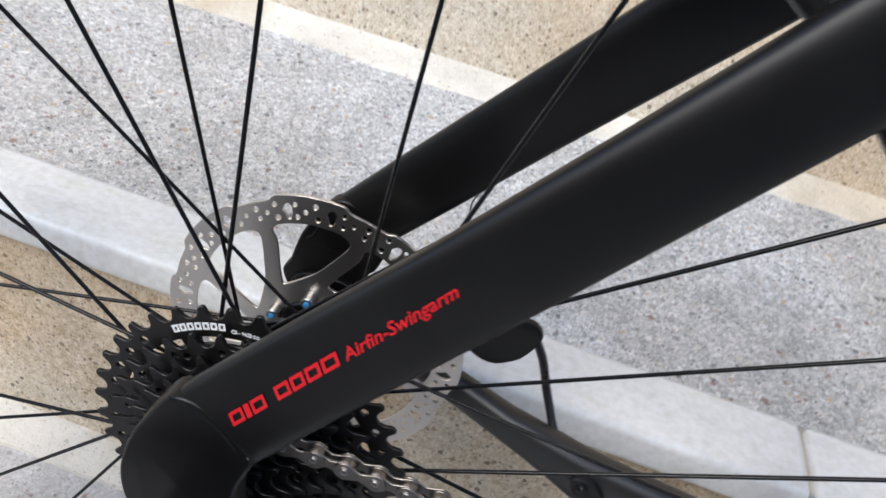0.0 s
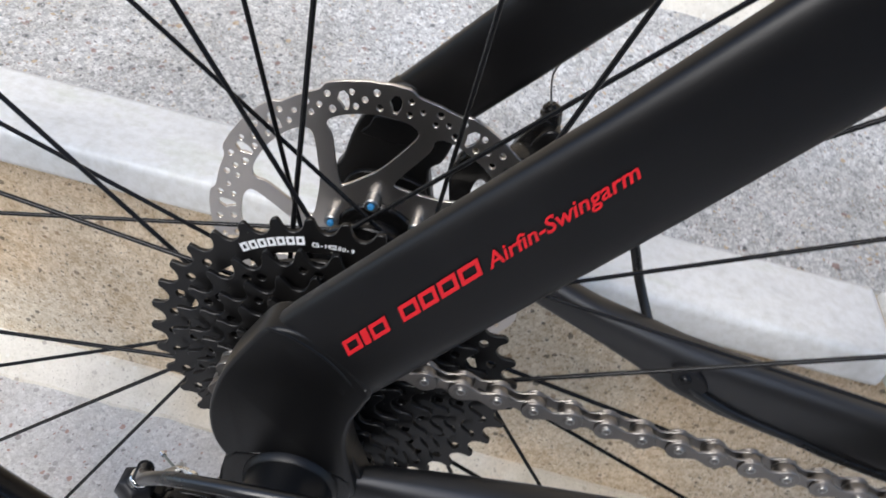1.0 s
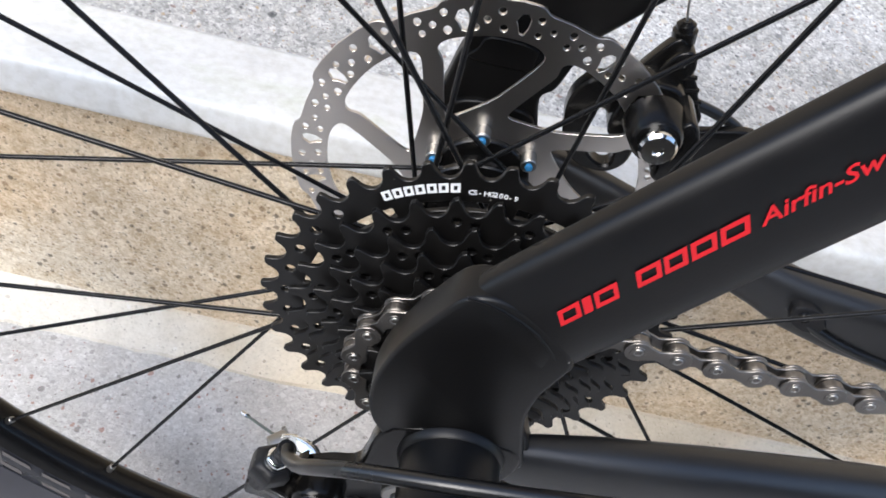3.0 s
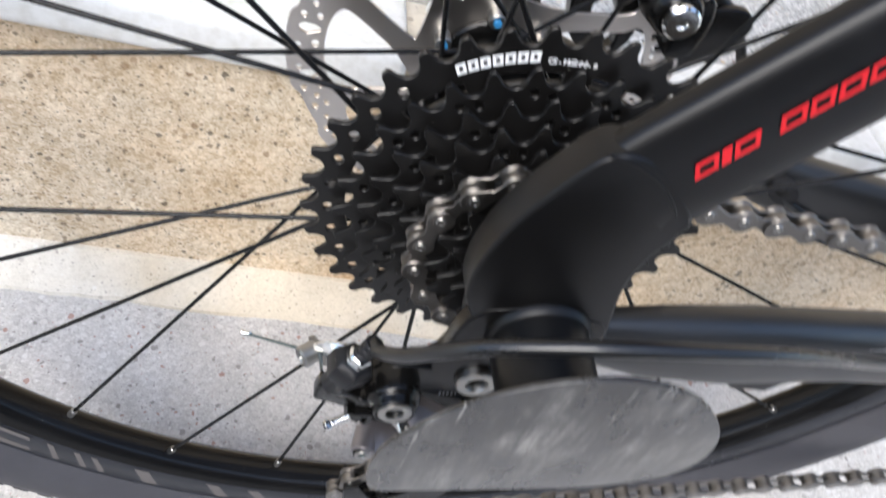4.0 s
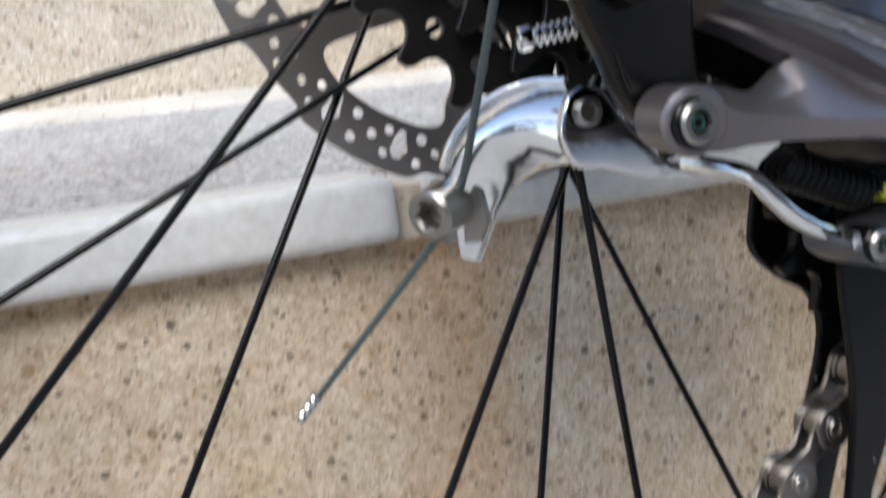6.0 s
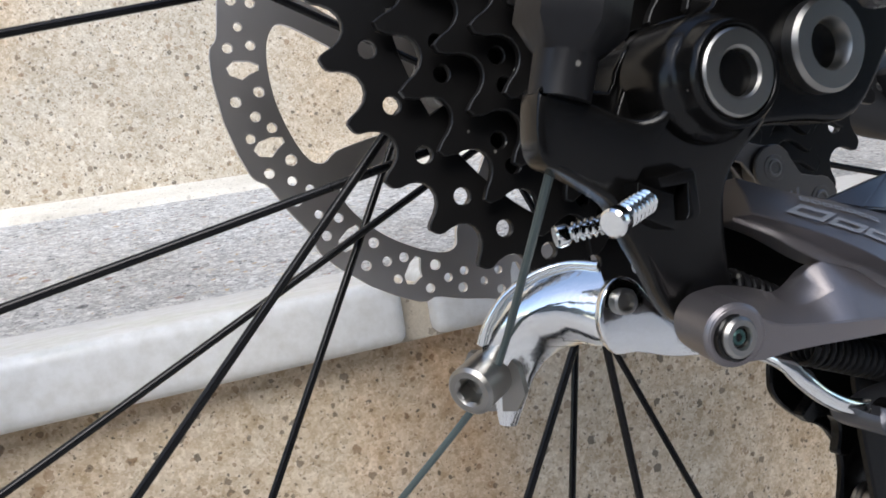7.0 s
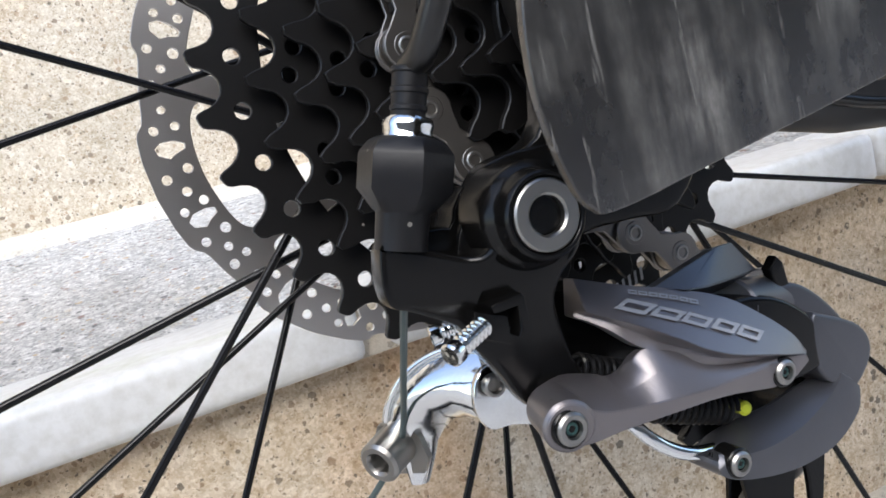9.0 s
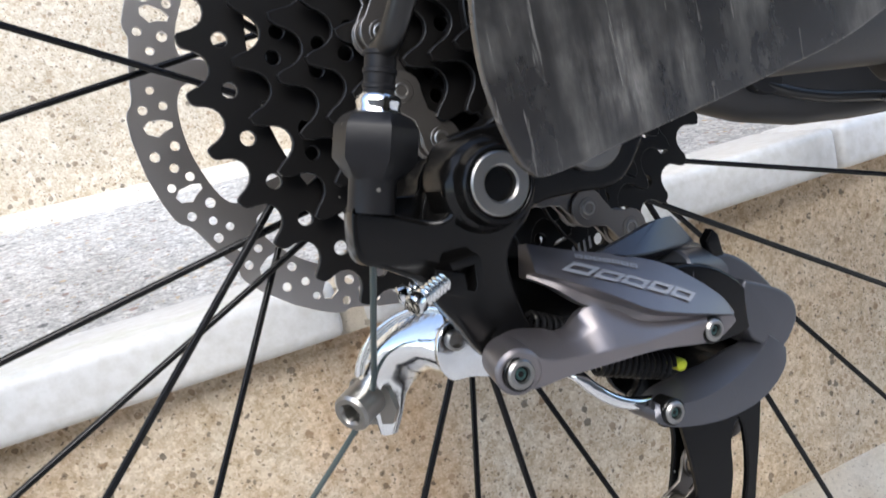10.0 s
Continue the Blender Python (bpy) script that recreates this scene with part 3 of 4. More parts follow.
def toothed(n, pitch_r, turn, tall=0.2, low=0.42):
    """Teeth with round valleys for the rollers and slanted flat tips."""
    step = 2 * math.pi * pitch_r / n
    k0 = step / 1.27
    out = []
    for k in range(n):
        for s, r in ((-0.4, -0.13), (-0.31, -0.28), (-0.17, -0.385), (0, -0.42), (0.17, -0.385), (0.31, -0.28), (0.4, -0.13), (0.445, 0.02), (0.49, 0.13), (0.55, tall), (0.7, tall - 0.03), (0.77, 0.1), (0.825, 0.02)):
            f = (s * k0) / step - 0.5
            out.append(polar(turn + (k + f) * 360 / n, pitch_r + (r if r > -0.2 else r * low / 0.42)))
    return out


bm = bmesh.new()
rod(bm, (0, -2.4, 0), (0, -6.3, 0), 1.9, 1.75, 36, 0.05)
cassette = part("cassette", bm, COG, bike, "black nine-speed cassette")
COGS = []
for i, n in enumerate(TEETH):
    pr = cog_radius(n)
    y = -2.7 - 0.434 * i
    turn = 1.0 + 7.3 * i
    tall = 0.17 if i == 0 else 0.24
    loops = [toothed(n, pr - (0.03 if i == 0 else 0), turn, tall)]
    if i == 0:
        for k in range(n):
            deg = turn + k * 360 / n
            if not 68 < deg % 360 < 132:
                loops.append(ring_loop(*polar(deg, 6.17), 0.17, 12))
        for k in range(12):
            a0 = 5 + 30 * k
            arc = [polar(a0 + d, 5.62) for d in range(0, 22, 3)] + [polar(a0 + d, 5.25) for d in range(21, -1, -3)]
            loops.append(arc)
    elif i < 7:
        for k in range(n):
            loops.append(ring_loop(*polar(turn + (k + 0.5 * (k % 2)) * 360 / n, pr - 0.62 - 0.16 * (k % 2)), 0.155, 12))
    loops.append(ring_loop(0, 0, 1.7, 32))
    s = part("sprocket", cut_plate(loops, 0.18, y, 0.022), COG, cassette)
    COGS.append(s)
    if 0 < i:
        bm = bmesh.new()
        rod(bm, (0, y + 0.09, 0), (0, y + 0.344, 0), max(2.0, pr - 1.45), max(2.0, pr - 1.45), 40, 0.03)
        part("spacer", bm, COG, s)
bm = bmesh.new()
rod(bm, (0, -6.25, 0), (0, -6.6, 0), 1.5, 1.4, 30, 0.08)
part("lock_ring", bm, STEEL, cassette, "steel lock ring")


def arc_print(text, centre, r, y, size, mat, parent, name):
    """Letters that follow the largest sprocket's rim, centred on an angle."""
    x, z = polar(centre, r)
    t = Vector((math.sin(radians(centre)), 0, -math.cos(radians(centre))))
    n = Vector((math.cos(radians(centre)), 0, math.sin(radians(centre))))
    return print_on(name, text, size, basis(Vector((x, y, z)), t, n), mat, parent)


# print on the largest sprocket: a maker's mark as bars, then its code
for k in range(7):
    deg = 125.3 - 3.25 * k
    x, z = polar(deg, 5.97)
    m = basis((x, -2.797, z), (math.sin(radians(deg)), 0, -math.cos(radians(deg))), (math.cos(radians(deg)), 0, math.sin(radians(deg))))
    block("mark", -0.04, 0.29, 0.35, 0.09, m, WHITE, COGS[0], 0.1)
for k, ch in enumerate("CS-HG200-9"):
    arc_print(ch, 101.2 - 1.42 * k, 5.93, -2.805, 0.25, WHITE, COGS[0], "code")

# chain: over the cog, down through the two jockey wheels and forward again
CHAIN_Y = -4.92
R_COG, R_G, R_T = 3.45, 2.0, 2.25
G, T = Vector((2.5, -8.35)), Vector((-0.65, -16.97))


def tangent(c1, r1, s1, c2, r2, s2):
    d = c2 - c1
    ang = math.atan2(d.y, d.x) - math.asin((s2 * r2 - s1 * r1) / d.length)
    n = Vector((-math.sin(ang), math.cos(ang)))
    return c1 - n * (s1 * r1), c2 - n * (s2 * r2)


def arc(c, a, b, r, s):
    t0, t1 = math.atan2(a.y - c.y, a.x - c.x), math.atan2(b.y - c.y, b.x - c.x)
    span = (t1 - t0) * s % (2 * math.pi)
    return [c + r * Vector((math.cos(t0 + s * span * k / 40), math.sin(t0 + s * span * k / 40))) for k in range(41)]


O2 = Vector((0, 0))
p0, p1 = Vector((48.5, 1.6)), Vector((0, R_COG))
q0, q1 = tangent(O2, R_COG, 1, G, R_G, -1)
r0, r1 = tangent(G, R_G, -1, T, R_T, 1)
s0, s1 = tangent(T, R_T, 1, Vector((46, -8.5)), 0.01, 1)
line = [p0] + arc(O2, p1, q0, R_COG, 1) + arc(G, q1, r0, R_G, -1) + arc(T, r1, s0, R_T, 1) + [s1]
PITCH = 1.25
marks, carry = [line[0].copy()], 0.0
for a, b in zip(line, line[1:]):
    seg, at = (b - a).length, PITCH - carry
    while at <= seg:
        marks.append(a + (b - a) * (at / seg))
        at += PITCH
    carry = seg - (at - PITCH)


def figure_eight(half, r, waist):
    right = [(half + r * math.cos(radians(a)), r * math.sin(radians(a))) for a in range(-130, 131, 20)]
    left = [(-x, -z) for x, z in right]
    return right + [(0, waist)] + left + [(0, -waist)]


def link_mesh(outer):
    bm = bmesh.new()
    off = 0.265 if outer else 0.165
    for s in (-1, 1):
        loops = [figure_eight(PITCH / 2, 0.43 if outer else 0.42, 0.2)]
        tmp = cut_plate(loops, 0.09, s * off, 0.02)
        me = bpy.data.meshes.new("tmp")
        tmp.to_mesh(me)
        tmp.free()
        bm.from_mesh(me)
        bpy.data.meshes.remove(me)
    if outer:
        for s in (-1, 1):
            rod(bm, (s * PITCH / 2, 0.325, 0), (s * PITCH / 2, -0.325, 0), 0.25, 0.25, 14, 0.015)
    plates = len(bm.faces)
    for s in (-1, 1):
        x = s * PITCH / 2
        if outer:
            bolt(bm, (x, 0.34, 0), (x, -0.35, 0), 0.175, 0.1, 0.07, 14, 14, 0.03)
        else:
            rod(bm, (x, -0.12, 0), (x, 0.12, 0), 0.385, 0.385, 16, 0.03)
    bm.transform(Matrix.Scale(0.01, 4))
    bm.faces.ensure_lookup_table()
    if outer:
        for f in bm.faces[plates:]:
            f.material_index = 1
    bmesh.ops.recalc_face_normals(bm, faces=bm.faces)
    me = bpy.data.meshes.new("link")
    bm.to_mesh(me)
    bm.free()
    me.materials.append(CHAIN)
    me.materials.append(STEEL)
    for p in me.polygons:
        p.use_smooth = True
    me.set_sharp_from_angle(angle=radians(38))
    return me


def chain_y(p):
    """The cage leans outwards below the cogs, and the lower run comes back in."""
    hang_y = CHAIN_Y - 0.06 * max(0.0, -5 - p.y) - 0.28 * min(max((-1.5 - p.y) / 2.0, 0), 1) * min(max((7 + p.y) / 2.0, 0), 1)
    return hang_y + (CHAIN_Y - 0.1 - hang_y) * min(max((p.x - 1.5) / 40, 0), 1) if p.x > 1.5 and p.y < -12 or p.x > 5 else hang_y


bm = bmesh.new()
for c in marks[:-1]:
    y = chain_y(c)
    rod(bm, (c.x, y - 0.24, c.y), (c.x, y + 0.24, c.y), 0.17, 0.17, 8)
chain = part("chain", bm, CHAIN, bike, "grey plated bicycle chain, slightly dusty")
LINKS = (link_mesh(True), link_mesh(False))
for k, (a, b) in enumerate(zip(marks, marks[1:])):
    a3, b3 = Vector((a.x, chain_y(a), a.y)), Vector((b.x, chain_y(b), b.y))
    c = (a3 + b3) / 2
    ob = new("link", LINKS[k % 2])
    ob.parent = chain
    d = (b3 - a3).normalized()
    side = Vector((0, 1, 0)) - d * d.y
    m = Matrix((d, side.normalized(), d.cross(side).normalized())).transposed().to_4x4()
    m.translation = (c.x / 100, c.y / 100, HUB + c.z / 100)
    ob.matrix_basis = m

# frame: two broad seat stays with flat ends, two chain stays
U = Vector((0.616, 0, 0.785))
N = Vector((-0.785, 0, 0.616))


SHIFT = {-1: Vector((-0.05, 0.15, -0.4)), 1: Vector((0, 0, 0))}


def seat_stay(s):
    """s is -1 on the drive side and +1 on the brake side."""
    rows = ((5.2, 3.5, 1.83), (6.2, 3.5, 1.86), (10, 3.43, 1.78), (16, 3.25, 1.68), (22, 3.19, 1.62), (26, 3.17, 1.61), (46, 3.1, 1.55), (64, 3.1, 1.5)) if s < 0 else ((5.2, 2.97, 1.66), (10, 2.93, 1.7), (16, 2.9, 1.7), (26, 2.8, 1.8), (46, 2.7, 1.85), (64, 2.7, 1.85))
    st = []
    for d, off, hh in rows:
        y = 7.42 - 0.078 * (d - 6.2)
        st.append((N * off + U * d + Vector((0, s * y, 0)) + SHIFT[s], N * hh, Vector((0.0, s * 0.62, 0))))
    bm = loft(bmesh.new(), st, 64, 3.0)
    stay = part("seat_stay", bm, FRAME, bike, "broad flat satin black seat stay")
    end = [(-0.95, 7.55), (-1.65, 6.5), (-2.35, 5.0), (-2.72, 3.3), (-2.62, 1.9), (-2.2, 1.0), (-1.8, 0.68), (-1.55, 0.78), (-1.4, 1.2), (-1.1, 1.5), (-0.6, 1.72), (0.1, 1.8), (0.8, 1.6), (1.25, 1.15), (1.45, 0.4), (2.2, 0.4), (1.95, 1.6), (1.65, 3.0), (1.7, 4.2), (2.0, 5.2), (2.1, 5.9), (1.2, 6.9), (0.1, 7.6)]
    if s > 0:
        end = [(x + 0.42, z - 0.62) if z > 3 else (x, z) for x, z in end]
    bm = slab(bmesh.new(), end, s * 8.06 if s < 0 else 7.7, s * 6.85, 0.15, 4)
    bm.transform(Matrix.Translation(SHIFT[s]))
    part("stay_end", bm, FRAME, stay)
    if s < 0:
        bead = hose(bmesh.new(), [(-1.0, -8.0, 7.55), (-0.4, -8.05, 7.5), (0.6, -8.06, 7.0), (1.3, -8.05, 6.35), (1.85, -7.98, 5.6)], 0.045, 8, 5)
        bead.transform(Matrix.Translation(SHIFT[s]))
        part("weld", bead, FRAME, stay, "faint weld line under the paint")
    if s > 0:
        pad = [(-1.3, 4.7), (-1.5, 4.2), (0.6, 4.1), (1.0, 4.5), (0.9, 5.2), (-0.9, 5.3)]
        part("pad", slab(bmesh.new(), pad, 6.75, 6.95, 0.08, 4), FRAME, stay)
    lug = [(-2.2, 0.8), (-1.6, 2.2), (0, 2.5), (1.4, 2.3), (1.9, 1.4), (2.3, 0.4), (2.6, -0.4), (2.4, -1.2), (1.2, -2.0), (-0.6, -2.1), (-1.8, -1.2)]
    bm = slab(bmesh.new(), lug, s * 7.5, s * 6.6, 0.12, 4)
    part("dropout", bm, FRAME, stay)
    return stay


def chain_stay(s):
    st = []
    right_rows = ((1.6, 7.3, -0.45, 0.85, 0.5), (2.6, 7.2, -0.65, 1.2, 0.62), (4.5, 7.0, -0.95, 1.55, 0.8), (8, 6.7, -1.1, 1.77, 0.95), (14, 5.7, -1.75, 1.68, 1.0), (22, 4.7, -2.75, 1.75, 1.0), (34, 4.0, -4.4, 1.8, 1.0), (46, 3.6, -6.0, 1.9, 1.0))
    left_rows = ((2.2, 7.1, -0.1, 1.0, 0.6), (5.5, 6.75, -0.9, 0.95, 0.7), (8.2, 6.35, -1.6, 0.95, 0.75), (11, 5.7, -2.15, 1.0, 0.85), (13.4, 5.3, -2.65, 1.3, 0.9), (15.2, 5.1, -3.2, 1.55, 0.95), (18, 4.9, -3.7, 1.8, 1.0), (21, 4.7, -4.0, 1.9, 1.0), (26, 4.4, -4.4, 1.9, 1.0), (46, 3.6, -6.3, 1.8, 1.0))
    for x, y, z, hh, ww in right_rows if s < 0 else left_rows:
        st.append(((x, s * y, z), (0, 0, hh), (0, s * ww, 0)))
    return part("chain_stay", loft(bmesh.new(), st, 36, 2.6), TUBE, bike, "glossy black chain stay tube")


right_stay = seat_stay(-1)
seat_stay(1)
right_chain_stay = chain_stay(-1)
chain_stay(1)

bm = bmesh.new()
slab(bm, [(8.6, -2.5), (8.9, -3.25), (9.4, -3.45), (10.0, -3.35), (10.5, -3.4), (10.9, -2.9), (11.1, -2.5)], -7.0, -6.2, 0.12, 3)
part("cable_guide", bm, FRAME, right_chain_stay)
for k in range(5):
    x = 11.6 + (0.0 if k == 0 else 0.8 + 0.28 * k)
    bm = bmesh.new()
    y = -7.07 + 0.15 * (x - 10.5)
    skin(bm, [[(x, y, -1.35), (x + 0.05, y, -1.35), (x + 0.6, y + 0.05, -0.5), (x + 0.55, y + 0.05, -0.5)], [(x, y - 0.012, -1.35), (x + 0.05, y - 0.012, -1.35), (x + 0.6, y + 0.038, -0.5), (x + 0.55, y + 0.038, -0.5)]])
    part("mark", bm, SILVER, right_chain_stay)

# print along the drive-side stay
face0 = N * 3.44 + U * 6.56 + Vector((0, -8.055, 0)) + SHIFT[-1]
along = Vector((0.616, 0.078, 0.785))
m = basis(face0, along, N)
for x0, wide in ((0.0, 0.6), (0.68, 0.24), (1.0, 0.62), (2.1, 0.62), (2.8, 0.56), (3.45, 0.6), (4.14, 0.66)):
    block("mark", x0, wide, 0.48, 0.12, m, RED, right_stay, 0.45, 0.006)
m2 = m.copy()
m2.translation = m.translation + along.normalized() * 5.05
print_on("red_lettering", "Airfin-Swingarm", 0.6, m2, RED, right_stay, 0.42, 4.4)

# axle boss and the outer guard plate that it carries
bm = bmesh.new()
rod(bm, (0, -6.4, 0), (0, -11.55, 0), 1.5, 1.45, 40, 0.08)
rod(bm, (0, -6.4, 0), (0, -7.9, 0), 1.72, 1.72, 44, 0.1)
rod(bm, (0, -7.85, 0), (0, -8.2, 0), 1.62, 1.58, 44, 0.08)
boss = part("axle_boss", bm, FRAME, bike, "black cylindrical axle boss")
GUARD_LINE = [(-4.12, -2.7), (-4.5, -2.6), (-4.72, -2.15), (-4.86, -1.2), (-4.72, -0.1), (-4.3, 0.8), (-3.5, 2.0), (-2.5, 2.95), (-1.0, 3.7), (0.6, 3.9), (2.2, 3.4), (3.5, 2.25), (4.15, 1.0), (4.1, -0.2), (3.4, -1.1), (1.6, -1.85), (-0.4, -2.2), (-2.6, -2.5)]
bm = slab(bmesh.new(), GUARD_LINE, -11.7, -11.55, 0.03, 5)
part("guard_plate", bm, GUARD, bike, "scuffed dusty black plastic guard plate")

# hanger and derailleur
hang = [(-1.9, 1.0), (1.6, 1.0), (1.9, -0.6), (0.6, -2.4), (-0.4, -3.6), (-1.5, -3.6), (-2.4, -3.6), (-3.4, -4.0), (-4.3, -3.5), (-4.3, -2.6), (-3.5, -2.1), (-2.6, -1.6)]
part("hanger", slab(bmesh.new(), hang, -7.3, -7.95, 0.1, 4), PART_BLACK, bike, "black derailleur hanger")
bm = bmesh.new()
bolt(bm, (-1.05, -7.6, -2.6), (-1.05, -8.2, -2.6), 0.68, 0.34, 0.5, 32, 32, 0.06)
part("hanger_bolt", bm, STEEL, bike, "bright steel hanger bolt")

RING = Vector((-3.65, -9.2, -2.91))
bm = bmesh.new()
body = [(-5.86, -2.72), (-5.8, -2.76), (-5.3, -2.96), (-4.72, -3.24), (-4.46, -3.24), (-4.3, -3.0), (-4.16, -2.68), (-3.95, -2.4), (-3.63, -2.26), (-3.27, -2.34), (-2.95, -2.66), (-2.86, -3.14), (-3.07, -3.58), (-3.34, -3.85), (-3.46, -4.08), (-3.48, -4.36), (-3.32, -4.92), (-3.13, -5.42), (-3.0, -5.8), (-3.3, -6.1), (-3.8, -6.1), (-4.1, -5.85), (-4.4, -5.3), (-4.75, -4.7), (-4.95, -4.3), (-5.2, -4.08), (-5.7, -3.76), (-5.9, -3.66), (-6.0, -3.5), (-6.0, -3.2), (-5.93, -2.85)]
slab(bm, body, 0.0, 1.0, 0.1, 3)
for v in bm.verts:
    out = min(max((v.co.x + 4.9) / 0.9, 0.0), 1.0)
    down = min(max((-3.6 - v.co.z) / 1.9, 0.0), 1.0)
    front = -8.5 - 0.4 * out * out * (3 - 2 * out) * (1 - down) + 0.5 * down
    v.co.y = front + v.co.y * (0.5 + 0.6 * out * (1 - 0.5 * down)) * (1 - 0.5 * down)
derailleur = part("derailleur", bm, PART_BLACK, bike, "black and grey rear derailleur with long cage")
bm = bmesh.new()
skin(bm, [[RING + Vector((r * math.cos(a), h, r * math.sin(a))) for a in (2 * math.pi * i / 48 for i in range(48))] for h, r in ((0.12, 0.52), (0.02, 0.545), (0.0, 0.57), (0.0, 0.61), (0.03, 0.64), (0.09, 0.66), (0.28, 0.67), (0.34, 0.71), (0.4, 0.78), (0.55, 0.82), (1.2, 0.84))])
part("pivot_boss", bm, PART_BLACK, derailleur, "round gloss black pivot boss")
bm = bmesh.new()
slab(bm, [(-2.6, -2.2), (-3.1, -2.0), (-3.67, -2.03), (-3.99, -2.16), (-4.25, -2.46), (-4.5, -2.85), (-4.68, -3.3), (-4.4, -3.6), (-3.6, -3.6)], -8.1, -7.6, 0.07, 3)
slab(bm, [(-4.2, -2.3), (-4.5, -2.6), (-4.62, -2.84), (-5.1, -2.76), (-5.3, -3.1), (-4.4, -3.4)], -7.95, -7.3, 0.06, 2)
part("hanger_stop", bm, PART_BLACK, derailleur, "stepped black stop plate")
bm = bmesh.new()
bolt(bm, RING + Vector((0, 0.5, 0)), RING + Vector((0, -0.02, 0)), 0.525, 0.285, 0.5, 48, 48, 0.03)
pivot = part("pivot_bolt", bm, STEEL, derailleur, "bright hollow steel bolt")
bm = bmesh.new()
bolt(bm, RING + Vector((0, 0.6, 0)), RING + Vector((0, 0.3, 0)), 0.27, 0.2, 0.25, 30, 6, 0.03)
part("socket", bm, COG, pivot, "dark hexagonal socket")

BASE, TOP = Vector((-5.56, -8.3, -2.9)), Vector((-5.08, -8.35, -1.42))
ax = (TOP - BASE).normalized()
u, v = across(ax)
rings = []
for h, r, sides in ((0, 0.38, 24), (0.52, 0.39, 24), (0.56, 0.45, 6), (0.84, 0.69, 6), (1.33, 0.69, 6), (1.38, 0.67, 6), (1.52, 0.56, 6), (1.56, 0.46, 24), (1.58, 0.4, 24)):
    ring = []
    for i in range(24):
        w = 2 * math.pi * i / 24
        q = r
        if sides == 6:
            step = math.pi / 3
            q = r * math.cos(step / 2) / math.cos((w % step) - step / 2)
        ring.append(BASE + ax * h + q * (math.cos(w) * u + math.sin(w) * v))
    rings.append(ring)
bm = skin(bmesh.new(), rings)
barrel = part("barrel_adjuster", bm, PLASTIC, derailleur, "black hexagonal cable adjuster")
bm = bmesh.new()
rings = []
for h, r in ((1.52, 0.3), (1.54, 0.34), (1.58, 0.375), (1.66, 0.345), (1.74, 0.365), (1.82, 0.35), (1.86, 0.31), (1.86, 0.2)):
    rings.append([BASE + ax * h + r * (1 + 0.03 * math.cos(6 * w)) * (math.cos(w) * u + math.sin(w) * v) for w in (2 * math.pi * i / 36 for i in range(36))])
skin(bm, rings)
part("collar", bm, CHROME, barrel, "chromed collar")

bm = bmesh.new()
e = TOP + ax * 0.2
rings = []
for h, r in ((0.0, 0.24), (0.18, 0.25), (0.2, 0.27), (0.25, 0.27), (0.27, 0.25), (0.42, 0.255), (0.44, 0.275), (0.5, 0.275), (0.52, 0.255), (0.7, 0.26), (0.72, 0.29), (0.77, 0.29), (0.79, 0.27)):
    rings.append([e + ax * h + r * (math.cos(2 * math.pi * i / 24) * u + math.sin(2 * math.pi * i / 24) * v) for i in range(24)])
part("ferrule", skin(bm, rings), PLASTIC, barrel, "ribbed black ferrule")
bm = bmesh.new()
hose(bm, [e + ax * 0.8, (-4.68, -8.75, -0.3), (-4.46, -9.2, 0.3), (-4.2, -9.6, 0.95), (-3.75, -10.05, 1.9), (-2.9, -10.5, 2.95), (-1.4, -10.85, 3.75), (0.0, -11.0, 4.15), (2.3, -10.95, 4.3), (4.6, -10.6, 4.0), (7.2, -9.9, 3.1), (10.0, -8.9, 1.7), (13.4, -7.6, -0.1), (15.5, -6.9, -1.4), (19, -6.2, -2.2), (26, -5.4, -3.4), (40, -4.8, -5.6)], 0.21)
part("cable_housing", bm, HOUSING, bike, "black cable housing looping to the derailleur")

# outer link: a sloping faceted upper arm and a lower arm with two pivots, joined round a window
top = [(-2.75, -7.9, -4.22), (-1.99, -8.1, -4.55), (-1.18, -8.3, -4.85), (-0.37, -8.5, -5.23), (0.24, -8.65, -5.73), (0.63, -8.8, -6.17), (0.76, -8.9, -6.5)]
ridge = [(-2.89, -8.3, -4.7), (-2.33, -8.8, -5.04), (-1.89, -9.1, -5.35), (-1.44, -9.25, -5.68), (-1.0, -9.3, -5.9), (-0.14, -9.18, -6.22), (0.62, -9.03, -6.5)]
groove = [(-2.94, -8.0, -4.8), (-2.62, -8.3, -5.04), (-2.31, -8.76, -5.42), (-1.78, -8.88, -5.66), (-1.4, -9.0, -5.98), (-0.5, -9.04, -6.24), (0.62, -8.98, -6.52)]
shelf = [(-3.85, -8.15, -5.62), (-3.44, -8.15, -5.58), (-3.02, -8.28, -5.68), (-2.82, -8.42, -5.77), (-2.62, -8.58, -5.72), (-2.31, -8.76, -5.44), (-1.78, -8.86, -5.64), (-1.4, -8.98, -5.96), (-0.5, -9.02, -6.22), (0.62, -8.96, -6.48)]
crease = [(-4.0, -8.98, -5.68), (-3.7, -9.02, -5.83), (-3.37, -9.06, -6.01), (-3.0, -9.1, -6.09), (-2.65, -9.14, -6.14), (-2.2, -9.17, -6.2), (-1.85, -9.18, -6.25), (-1.5, -9.19, -6.29), (-0.5, -9.15, -6.35), (0.66, -9.0, -6.52)]
